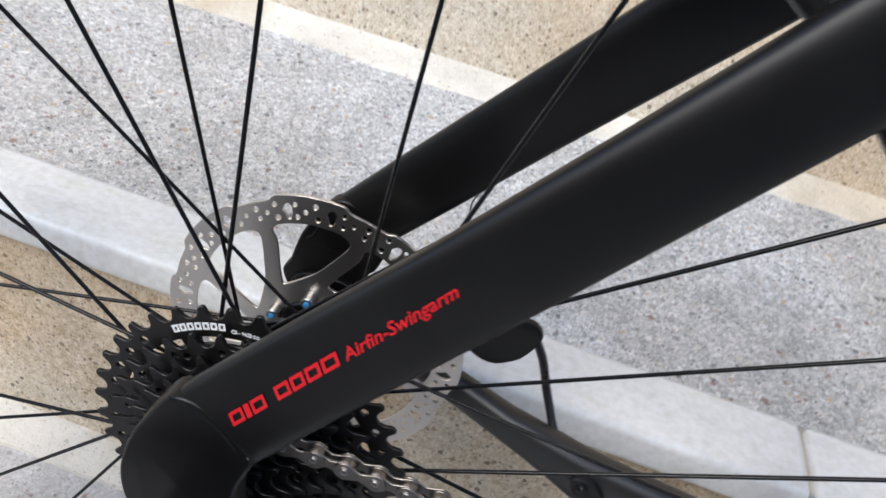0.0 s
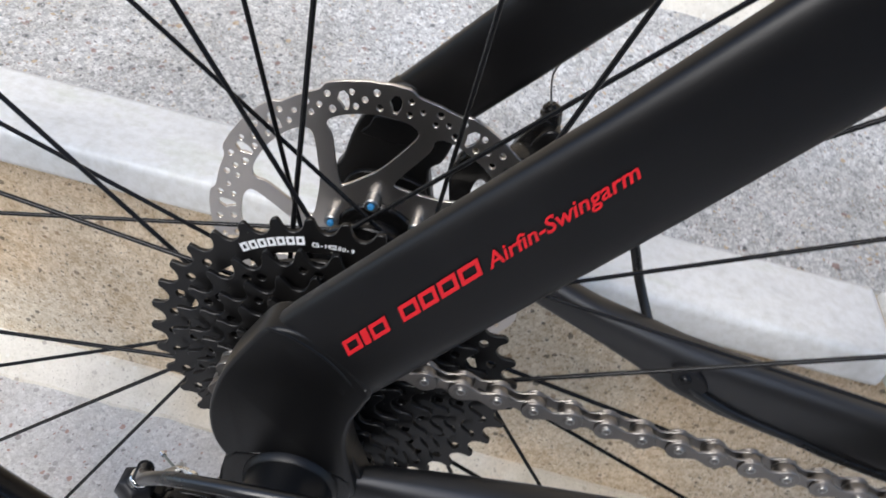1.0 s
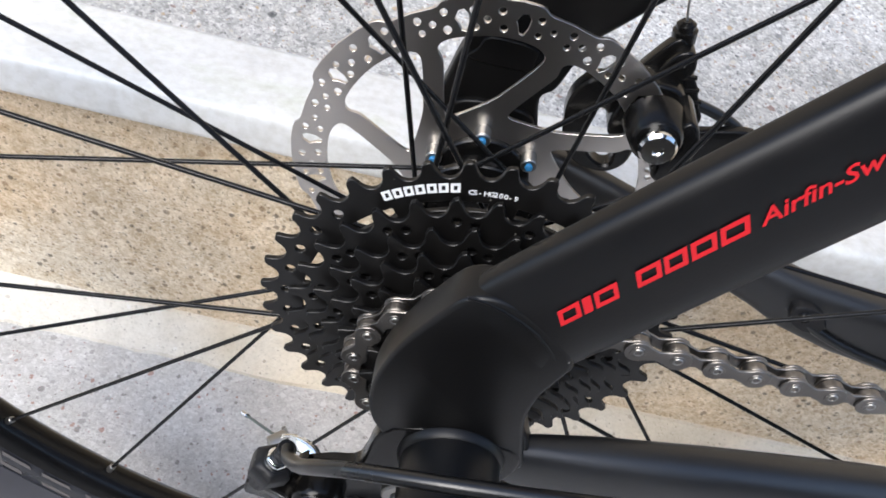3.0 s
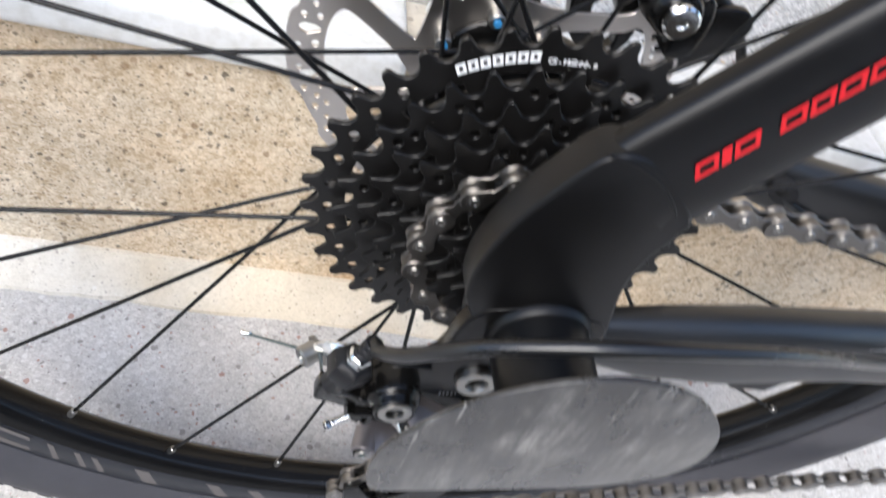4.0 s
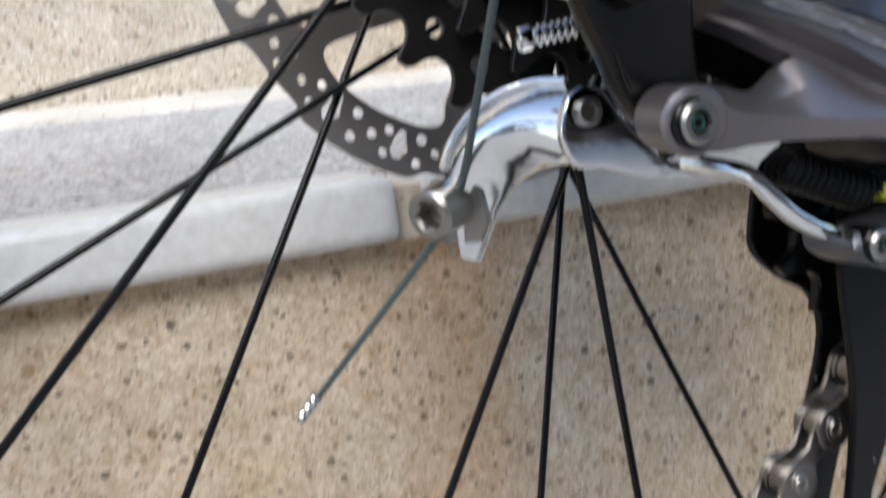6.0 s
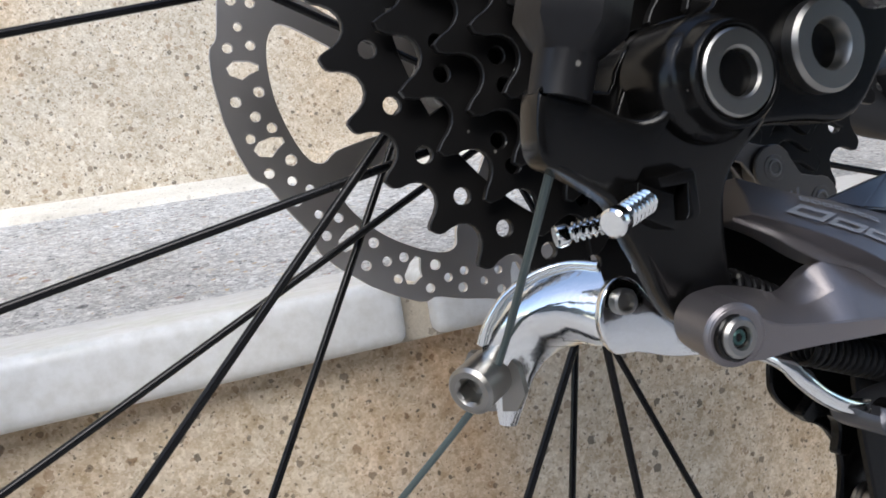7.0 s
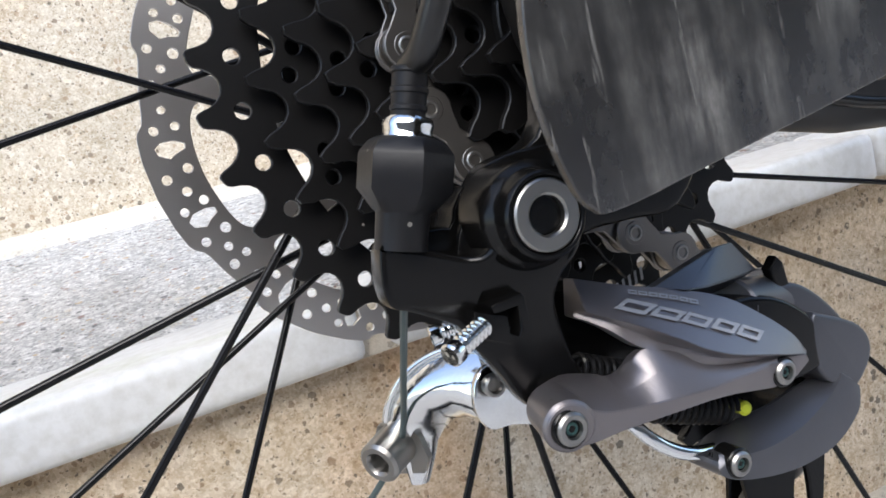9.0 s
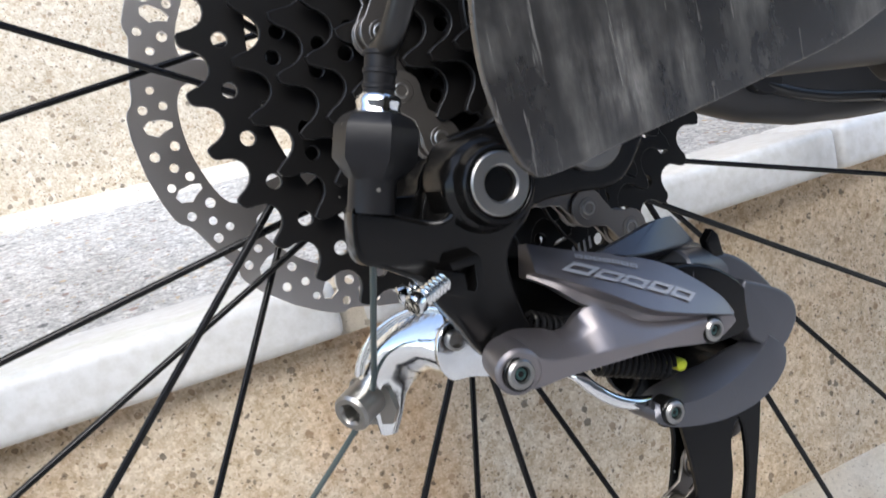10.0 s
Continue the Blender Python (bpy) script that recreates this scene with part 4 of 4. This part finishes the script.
under = [(-4.0, -8.96, -6.38), (-3.6, -9.0, -6.42), (-3.2, -9.05, -6.4), (-2.67, -9.1, -6.42), (-2.2, -9.1, -6.46), (-1.85, -9.1, -6.49), (-1.5, -9.1, -6.52), (-1.0, -9.08, -6.6), (0.1, -9.02, -6.84), (0.72, -8.97, -6.66)]
rows = list(zip(top, ridge))
bm = bmesh.new()
back = Vector((0.08, 0.45, -0.06))
rings = []
runs = list(zip(catmull(top, 4), catmull(ridge, 4), catmull(groove, 4)))
for k, (t, r, g) in enumerate(runs):
    deep = 0.2 * min(1.0, 1.6 * (1 - k / (len(runs) - 1)))
    rings.append([t, t.lerp(r, 0.5) + Vector((0, -0.02, 0.012)), r, r.lerp(g, 0.4) + Vector((0, deep, 0)), g, g + back, t + back])
skin(bm, rings)
rings = []
for c, f, d in zip(catmull(shelf, 3), catmull(crease, 3), catmull(under, 3)):
    rings.append([c, c.lerp(f, 0.5) + Vector((0, -0.012, 0.02)), f, d, d + Vector((0, 0.65, 0)), Vector((c.x, c.y + 0.25, c.z - 0.05))])
skin(bm, rings)
rod(bm, (-3.78, -8.12, -5.97), (-3.97, -9.0, -6.04), 0.41, 0.41, 40, 0.05)
soften(bm, 0.03)
arm_link = part("outer_link", bm, ARM, derailleur, "grey metallic derailleur arm with silver marks")
def on_face(f, g):
    """A point of the printed facet: f along it, g from its upper edge to its ridge."""
    i = min(int(f * 6), 5)
    a = Vector(rows[i][0]).lerp(Vector(rows[i + 1][0]), f * 6 - i)
    b = Vector(rows[i][1]).lerp(Vector(rows[i + 1][1]), f * 6 - i)
    return a.lerp(b, g) + Vector((0, -0.04, 0.022))


for (f0, g0), (f1, g1), n, high, stroke, lean in (((0.17, 0.24), (0.42, 0.26), 7, 0.1, 0.03, 0.1), ((0.1, 0.72), (0.72, 0.6), 5, 0.27, 0.075, 0.7)):
    for k in range(n):
        f, g = f0 + (f1 - f0) * k / n, g0 + (g1 - g0) * k / n
        o, e = on_face(f, g), on_face(f + 0.02, g)
        up = on_face(f, g - 0.1) - o
        step = (on_face(f + (f1 - f0) / n, g) - o).length
        block("mark", 0, step * 0.86, high, stroke, basis(o, e - o, up), SILVER, arm_link, lean, 0.004)
for p, r in (((-3.97, -9.0, -6.05), 0.26), ((0.04, -9.06, -6.6), 0.21), ((-0.77, -8.52, -8.07), 0.22)):
    p = Vector(p)
    bm = bmesh.new()
    bolt(bm, p + Vector((0, 0.4, 0)), p + Vector((0, -0.1, 0)), r, r * 0.52, 0.1, 28, 28, 0.04)
    pin = part("pivot_pin", bm, STEEL, derailleur, "small steel pivot pin")
    # solid black collar: the gap's shade round the pin, given as colour
    bm = bmesh.new()
    rod(bm, p + Vector((0, 0.4, 0)), p + Vector((0, -0.03, 0)), r + 0.045, r + 0.045, 30, 0.02)
    part("collar", bm, PART_BLACK, pin, "black collar for the shade in the gap round the pin")
    bm = bmesh.new()
    bolt(bm, p + Vector((0, 0.2, 0)), p + Vector((0, -0.05, 0)), r * 0.4, r * 0.22, 0.1, 20, 6, 0.02)
    part("pin_core", bm, TEAL, pin, "teal stained core of the pin")

# lower knuckle: a crescent under the link, a block at its end and a fin behind
bm = bmesh.new()
lip_in = [(-0.75, -7.6, -7.98), (-0.35, -7.65, -7.83), (0.3, -7.75, -7.76), (0.85, -7.8, -7.73), (1.44, -7.8, -7.64), (2.0, -7.7, -7.64), (2.4, -7.6, -7.3)]
lip_out = [(-1.03, -8.35, -7.85), (-0.75, -8.5, -7.94), (-0.1, -8.52, -8.06), (0.76, -8.45, -8.03), (1.45, -8.36, -7.87), (1.95, -8.28, -7.69), (2.14, -8.25, -7.55)]
lip_low = [(-1.1, -8.4, -7.95), (-1.12, -8.5, -8.18), (-0.58, -8.5, -8.46), (0.42, -8.5, -8.68), (1.5, -8.42, -8.68), (2.3, -8.32, -8.34), (2.55, -8.22, -7.95)]
rings = []
for a, o, d in zip(catmull(lip_in, 4), catmull(lip_out, 4), catmull(lip_low, 4)):
    rings.append([a, a.lerp(o, 0.5) + Vector((0, 0, 0.03)), o, o.lerp(d, 0.5) + Vector((0, -0.03, 0)), d, d + Vector((0, 0.9, 0)), a + Vector((0, 0.2, -0.1))])
skin(bm, rings)
slab(bm, [(1.75, -6.3), (2.0, -6.35), (2.69, -6.72), (3.0, -7.07), (2.98, -7.5), (2.5, -7.95), (2.1, -7.8), (1.72, -7.45), (1.66, -6.9)], -8.22, -7.2, 0.09, 3)
slab(bm, [(1.3, -5.75), (1.9, -5.75), (2.5, -6.2), (3.0, -6.9), (2.6, -7.0), (1.9, -6.5)], -7.75, -7.0, 0.1, 3)
soften(bm, 0.025)
knuckle = part("knuckle", bm, KNUCKLE, derailleur, "dark grey derailleur knuckle with a curved lip")
bm = bmesh.new()
for x, y, z in ((-1.5, -8.2, -4.75), (-0.7, -8.0, -4.68), (0.22, -7.85, -4.57), (0.7, -7.7, -4.62), (1.24, -7.6, -5.31), (-0.1, -7.95, -5.3), (-0.5, -8.3, -5.03), (-1.02, -8.4, -4.92)):
    bm.verts.new((x, y, z))
    bm.verts.new((x + 0.1, y + 0.5, z - 0.12))
bmesh.ops.convex_hull(bm, input=bm.verts)
soften(bm, 0.02)
fin = part("fin", bm, KNUCKLE, derailleur, "angular dark grey fin")
bm = bmesh.new()
slab(bm, [(1.4, -5.35), (1.62, -5.15), (1.75, -5.3), (1.8, -5.75), (1.5, -5.75)], -7.75, -7.5, 0.05)
part("finger", bm, PART_BLACK, derailleur)
bm = bmesh.new()
rod(bm, (0.35, -7.75, -5.72), (1.75, -7.25, -6.1), 0.5, 0.5, 32, 0.05)
part("spring_barrel", bm, KNUCKLE, derailleur, "dark grey round spring barrel")
bm = bmesh.new()
slab(bm, [(0.0, -5.5), (1.0, -5.7), (1.8, -6.4), (1.9, -7.2), (0.9, -7.3), (0.2, -7.0), (-0.2, -6.2)], -8.2, -6.4, 0.1, 4)
part("inner_block", bm, PART_BLACK, derailleur)
bm = bmesh.new()
slab(bm, [(-3.4, -4.5), (-1.5, -4.85), (0.3, -5.5), (0.6, -6.6), (-1.0, -6.35), (-2.2, -6.2), (-3.3, -5.9)], -7.2, -7.0, 0.05, 3)
inner = part("inner_link", bm, PART_BLACK, derailleur, "black inner parallelogram link")
m = basis((-1.55, -7.22, -4.98), (1, 0, 0.25), (-0.2, 0, 1))
for k in range(5):
    strokes("mark", [(0.14 * k, 0, 0.14 * k + 0.05, 0.22)], m, SILVER, inner, 0.3)
bm = bmesh.new()
coil(bm, (-3.0, -7.7, -5.66), (-1.85, -7.7, -6.26), 0.2, 9, 0.045)
part("spring", bm, PLASTIC, derailleur, "black coil spring")
bm = bmesh.new()
coil(bm, (-1.7, -7.75, -6.85), (-0.15, -7.75, -7.48), 0.27, 12, 0.05)
part("spring", bm, PLASTIC, derailleur, "black coil spring")
bm = bmesh.new()
rod(bm, (-0.04, -8.1, -7.46), (0.06, -7.65, -7.52), 0.13, 0.13, 18, 0.05)
part("spring_seat", bm, YELLOW, derailleur, "yellow-green plastic spring seat")

# chromed inner link with the cable clamp
bm = bmesh.new()
flat = [(-4.5, -6.15), (-4.4, -5.66), (-4.12, -5.44), (-3.8, -5.54), (-3.5, -5.95), (-2.9, -6.6), (-2.4, -6.75), (-2.3, -6.95), (-3.2, -6.85), (-3.9, -6.62), (-4.3, -6.55)]
slab(bm, flat, -6.8, -6.62, 0.06, 4)
rings = []
for top, low_edge, bulge in (((-3.9, -6.0, -5.35), (-4.05, -6.7, -6.45), 0.1), ((-4.2, -5.6, -5.3), (-4.25, -6.4, -6.5), 0.2), ((-4.65, -5.3, -5.4), (-4.3, -5.8, -6.55), 0.34), ((-5.1, -5.05, -5.68), (-4.4, -5.25, -6.7), 0.42), ((-5.4, -4.85, -6.1), (-4.5, -4.85, -6.95), 0.36), ((-5.52, -4.72, -6.45), (-4.65, -4.6, -7.25), 0.28), ((-5.5, -4.6, -6.9), (-4.75, -4.45, -7.6), 0.18), ((-5.35, -4.5, -7.5), (-4.85, -4.38, -7.85), 0.14), ((-5.3, -4.42, -7.95), (-4.98, -4.36, -8.08), 0.1)):
    t, b = Vector(top), Vector(low_edge)
    n_out = Vector((-0.66, -0.72, 0.2))
    ring = [t.lerp(b, k / 10) + n_out * bulge * math.sin(math.pi * k / 10) for k in range(11)]
    ring += [p - n_out * 0.16 for p in reversed(ring)]
    rings.append(ring)
skin(bm, rings)
hose(bm, [r[0] + Vector((-0.03, -0.03, 0.02)) for r in rings[:6]], 0.07, 10, 4)
hose(bm, [(-2.6, -6.9, -6.7), (-2.3, -7.8, -6.9), (-2.1, -8.0, -7.2), (-1.75, -8.05, -7.55), (-1.3, -8.05, -7.82), (-0.7, -7.9, -8.02)], 0.13, 12, 6)
clamp = part("chromed_link", bm, CHROME, derailleur, "chromed link with cable clamp")
bm = bmesh.new()
bolt(bm, (-4.08, -6.6, -5.8), (-4.08, -6.92, -5.8), 0.2, 0.12, 0.1, 24, 24, 0.03)
part("pivot_pin", bm, STEEL, clamp)
A0, A1 = Vector((-5.3, -4.45, -7.0)), Vector((-5.95, -4.9, -7.12))
bm = bmesh.new()
bolt(bm, A0, A1, 0.42, 0.23, 0.36, 32, 6, 0.06)
clamp_bolt = part("clamp_bolt", bm, STEEL, clamp, "steel hex socket bolt")
bm = bmesh.new()
d = (A1 - A0).normalized()
wu, wv = across(d)
c = A0 + d * 0.12 + Vector((0.05, 0, -0.16))
tilt = [(-0.55, -0.3), (-0.4, -0.52), (0.35, -0.55), (0.6, -0.2), (0.55, 0.35), (0.3, 0.55), (-0.35, 0.52), (-0.58, 0.2)]
skin(bm, [[c + wu * a + wv * b for a, b in tilt], [c - d * 0.14 + wu * a + wv * b for a, b in tilt]])
part("clamp_washer", bm, STEEL, clamp_bolt, "steel clamp washer")
for a, b in (((-5.5, -8.98, -4.4), (-4.72, -8.62, -4.24)), ((-4.85, -6.45, -4.72), (-4.3, -6.6, -4.66))):
    a, b = Vector(a), Vector(b)
    d = (b - a).normalized()
    u, v = across(d)
    rings = []
    prof = [(0.05, 0.0), (0.15, 0.0), (0.18, 0.03), (0.18, 0.17), (0.16, 0.2)]
    for k in range(6):
        prof += [(0.105, 0.24 + 0.1 * k), (0.11, 0.265 + 0.1 * k), (0.16, 0.29 + 0.1 * k), (0.16, 0.31 + 0.1 * k)]
    for r, h in prof:
        rings.append([a + d * h + r * (math.cos(2 * math.pi * i / 18) * u + math.sin(2 * math.pi * i / 18) * v) for i in range(18)])
    part("limit_screw", skin(bmesh.new(), rings), CHROME, derailleur, "bright threaded adjusting screw")
bm = bmesh.new()
slab(bm, [(-4.86, -4.0), (-4.36, -4.22), (-4.4, -4.66), (-4.9, -4.4)], -8.66, -8.2, 0.03)
slab(bm, [(-4.62, -3.98), (-4.12, -3.94), (-4.06, -4.02), (-4.06, -4.5), (-4.14, -4.58), (-4.3, -4.56), (-4.24, -4.46), (-4.2, -4.12), (-4.6, -4.12)], -8.74, -8.4, 0.03)
part("screw_block", bm, PART_BLACK, derailleur)
bm = bmesh.new()
hose(bm, [(-5.66, -8.3, -3.4), (-5.5, -6.6, -5.1), (-5.35, -4.7, -6.95), (-5.85, -3.95, -7.95), (-7.62, -1.7, -10.7)], 0.065, 8, 5)
cable = part("shift_cable", bm, CABLE, derailleur, "thin grey-green inner cable")
bm = bmesh.new()
d = Vector((-1.7, 2.15, -2.7)).normalized()
e = Vector((-7.6, -1.74, -10.62))
for k in range(3):
    rod(bm, e + d * 0.26 * k, e + d * (0.26 * k + 0.2), 0.13, 0.13, 12, 0.03)
rod(bm, e, e + d * 0.8, 0.09, 0.07, 10)
part("cable_tip", bm, CHROME, cable, "crimped silver cable tip")

# cage with its two jockey wheels; it leans outwards towards its foot
def leaning(bm):
    for v in bm.verts:
        v.co.y -= 0.06 * max(0.0, -5 - v.co.z)
    return bm


def cage_plate(y, outline, slot, label=""):
    loops = [[(p.x, p.y) for p in catmull([(x, z, 0) for x, z in outline], 4, True)]]
    loops += [[(p.x, p.y) for p in catmull([(x, z, 0) for x, z in h], 4, True)] for h in slot]
    return part("cage_plate", leaning(cut_plate(loops, 0.18, y, 0.04)), PART_BLACK, derailleur, label)


cage_plate(CHAIN_Y - 0.62, [(1.3, -9.3), (1.5, -8.0), (2.6, -7.5), (3.6, -8.2), (3.85, -9.6), (3.55, -10.8), (3.1, -12.0), (2.5, -13.7), (1.8, -15.4), (1.2, -16.6), (0.9, -17.9), (-0.1, -18.6), (-1.3, -18.2), (-1.7, -17.2), (-1.2, -16.2), (-0.2, -15.6), (0.6, -14.4), (1.05, -13.2), (1.35, -11.4)],
           [[(3.0, -10.3), (3.02, -11.0), (2.75, -12.0), (2.15, -13.2), (1.65, -13.8), (1.55, -13.5), (2.0, -12.6), (2.45, -11.6), (2.62, -10.8)]], "black outer cage plate")
cage_plate(CHAIN_Y + 0.62, [(0.5, -8.4), (1.0, -7.2), (2.6, -6.8), (3.8, -7.8), (3.8, -9.4), (3.2, -11.0), (2.4, -12.6), (1.6, -14.6), (1.2, -16.6), (0.9, -17.9), (-0.2, -18.5), (-1.3, -18.0), (-1.7, -16.9), (-0.9, -15.8), (0.3, -14.4), (1.2, -12.6), (1.9, -10.8), (1.7, -9.9), (1.1, -9.5), (0.55, -8.95)], [])
bm = bmesh.new()
rod(bm, (G.x, -7.4, G.y), (G.x, -5.6, G.y), 0.7, 0.7, 28, 0.08)
part("cage_pivot", bm, PART_BLACK, derailleur)
for c, r in ((G, R_G), (T, R_T)):
    loops = [[(c.x + x, c.y + z) for x, z in toothed(11, r - 0.02, 7, 0.16, 0.4)], ring_loop(c.x, c.y, 0.32, 16)]
    for k in range(5):
        x, z = polar(72 * k + 10, 1.05)
        loops.append(ring_loop(c.x + x, c.y + z, 0.3, 12))
    wheel = part("jockey_wheel", leaning(cut_plate(loops, 0.26, CHAIN_Y, 0.04)), PART_BLACK, derailleur, "black toothed jockey wheel")
    bm = bmesh.new()
    bolt(bm, (c.x, CHAIN_Y - 0.55, c.y), (c.x, CHAIN_Y - 0.95, c.y), 0.42, 0.2, 0.2, 24, 6, 0.06)
    rod(bm, (c.x, CHAIN_Y - 0.6, c.y), (c.x, CHAIN_Y + 0.7, c.y), 0.28, 0.28, 14)
    part("wheel_bolt", leaning(bm), STEEL, wheel, "steel jockey wheel bolt")
bm = bmesh.new()
slab(bm, [(-2.75, -15.5), (-2.1, -15.3), (-1.35, -16.4), (-1.45, -17.3), (-2.0, -16.6), (-2.6, -16.4)], CHAIN_Y - 0.62, CHAIN_Y - 0.5, 0.03)
slab(bm, [(-2.75, -15.5), (-2.6, -15.46), (-2.5, -16.36), (-2.62, -16.4)], CHAIN_Y - 0.6, CHAIN_Y + 0.6, 0.03)
part("chain_keeper", leaning(bm), PART_BLACK, derailleur)

# disc brake caliper on the far side
bm = bmesh.new()
rod(bm, (5.6, 3.4, 4.6), (5.6, 4.9, 4.6), 0.95, 1.15, 32, 0.12)
slab(bm, [(4.4, 3.0), (4.5, 4.6), (5.2, 5.5), (6.4, 5.5), (7.1, 4.4), (6.9, 2.9), (5.8, 2.3)], 5.6, 7.2, 0.2, 4)
slab(bm, [(6.2, 2.6), (7.2, 2.8), (7.3, 4.6), (6.7, 5.4), (6.2, 4.6)], 3.9, 5.9, 0.2, 4)
caliper = part("brake_caliper", bm, PART_BLACK, bike, "black disc brake caliper")
bm = bmesh.new()
bolt(bm, (5.6, 3.5, 4.6), (5.6, 2.95, 4.6), 0.7, 0.2, 0.12, 32, 8, 0.1)
part("pad_adjuster", bm, CHROME, caliper, "knurled silver pad adjuster")
bm = bmesh.new()
slab(bm, [(4.9, 4.9), (5.5, 4.6), (6.3, 5.7), (6.5, 6.4), (6.0, 6.8), (5.4, 6.0)], 7.1, 7.7, 0.12, 4)
slab(bm, [(5.6, 5.4), (6.5, 5.3), (6.9, 5.9), (6.6, 6.6), (6.0, 6.4)], 6.6, 7.5, 0.12, 4)
arm_part = part("brake_arm", bm, PART_BLACK, caliper)
bm = bmesh.new()
slab(bm, [(6.2, 5.15), (7.15, 5.35), (7.85, 4.2), (8.2, 3.5), (7.6, 2.75), (6.85, 3.9)], 7.0, 7.8, 0.12, 3)
for k in range(3):
    slab(bm, [(6.2 + 0.3 * k, 5.3 - 0.5 * k), (7.2 + 0.3 * k, 5.5 - 0.5 * k), (7.25 + 0.3 * k, 5.36 - 0.5 * k), (6.26 + 0.3 * k, 5.16 - 0.5 * k)], 6.94, 7.1, 0.03)
part("lever_housing", bm, PART_BLACK, caliper, "ribbed black lever housing")
ring = [(2.71, 2.69), (2.63, 3.96), (3.19, 4.92), (4.19, 5.03), (5.09, 4.29), (5.68, 3.01), (5.82, 1.52), (5.18, 0.71), (4.05, 0.73), (3.13, 1.44)]
hole = [(3.67, 2.49), (3.7, 3.3), (3.95, 3.7), (4.42, 3.42), (4.85, 2.8), (5.1, 1.95), (5.15, 1.2), (4.71, 1.07), (4.09, 1.53)]
loops = [[(p.x, p.y) for p in catmull([(x, z, 0) for x, z in h], 4, True)] for h in (ring, hole)]
bm = slab(bmesh.new(), [(6.8, 2.6), (8.6, 3.2), (10.4, 3.6), (11.2, 2.9), (10.8, 1.7), (10.2, 0.9), (9.0, 0.3), (7.6, 0.9)], 6.9, 7.4, 0.12, 4)
part("mount_tab", bm, PART_BLACK, caliper, "black tab between the brake and the stay")
part("mount_bracket", cut_plate(loops, 0.8, 6.5, 0.1), PART_BLACK, caliper, "black cast mount with an oval opening")
b0, b1 = Vector((6.5, 7.6, 5.5)), Vector((6.08, 7.6, 7.3))
ax3 = (b1 - b0).normalized()
u, v = across(ax3)
rings = []
for h, r in ((0, 0.3), (0.25, 0.3), (0.3, 0.24), (0.38, 0.24), (0.42, 0.3), (0.52, 0.3), (0.56, 0.24), (0.64, 0.24), (0.68, 0.3), (0.78, 0.3), (0.82, 0.25), (0.95, 0.25), (1.0, 0.46), (1.5, 0.48), (1.56, 0.38), (1.75, 0.38), (1.82, 0.3), (1.9, 0.2)):
    rings.append([b0 + ax3 * h + r * (math.cos(2 * math.pi * i / 18) * u + math.sin(2 * math.pi * i / 18) * v) for i in range(18)])
part("barrel", skin(bmesh.new(), rings), PART_BLACK, arm_part, "ribbed black cable barrel")
bm = bmesh.new()
hose(bm, [(6.07, 7.6, 7.3), (5.8, 7.8, 8.6), (6.3, 7.7, 9.8)], 0.05, 6, 4)
part("brake_wire", bm, STEEL, caliper, "thin silver brake wire")
bm = bmesh.new()
hose(bm, [(6.9, 7.4, 4.3), (9.8, 7.5, 3.4), (11.35, 7.2, 1.9), (12.35, 6.7, -0.05), (13.3, 5.8, -1.6), (14.2, 4.9, -2.6), (15.4, 4.1, -3.2), (16.9, 3.9, -3.95), (19, 3.8, -4.6), (21.6, 3.7, -5.1), (25.6, 3.6, -5.9), (40, 3.2, -7.8)], 0.24, 12)
part("brake_housing", bm, HOUSING, bike, "black brake cable housing under the chain stay")
bm = bmesh.new()
slab(bm, [(14.75, -2.6), (15.3, -2.35), (16.2, -2.65), (16.7, -3.4), (16.1, -3.9), (15.1, -3.5)], 3.75, 4.4, 0.1, 3)
clip = part("cable_clip", bm, PLASTIC, bike, "black cable clip under the chain stay")
bm = bmesh.new()
rod(bm, (15.4, 3.9, -2.85), (15.45, 3.55, -2.9), 0.32, 0.28, 16, 0.05)
part("clip_screw", bm, PART_BLACK, clip)
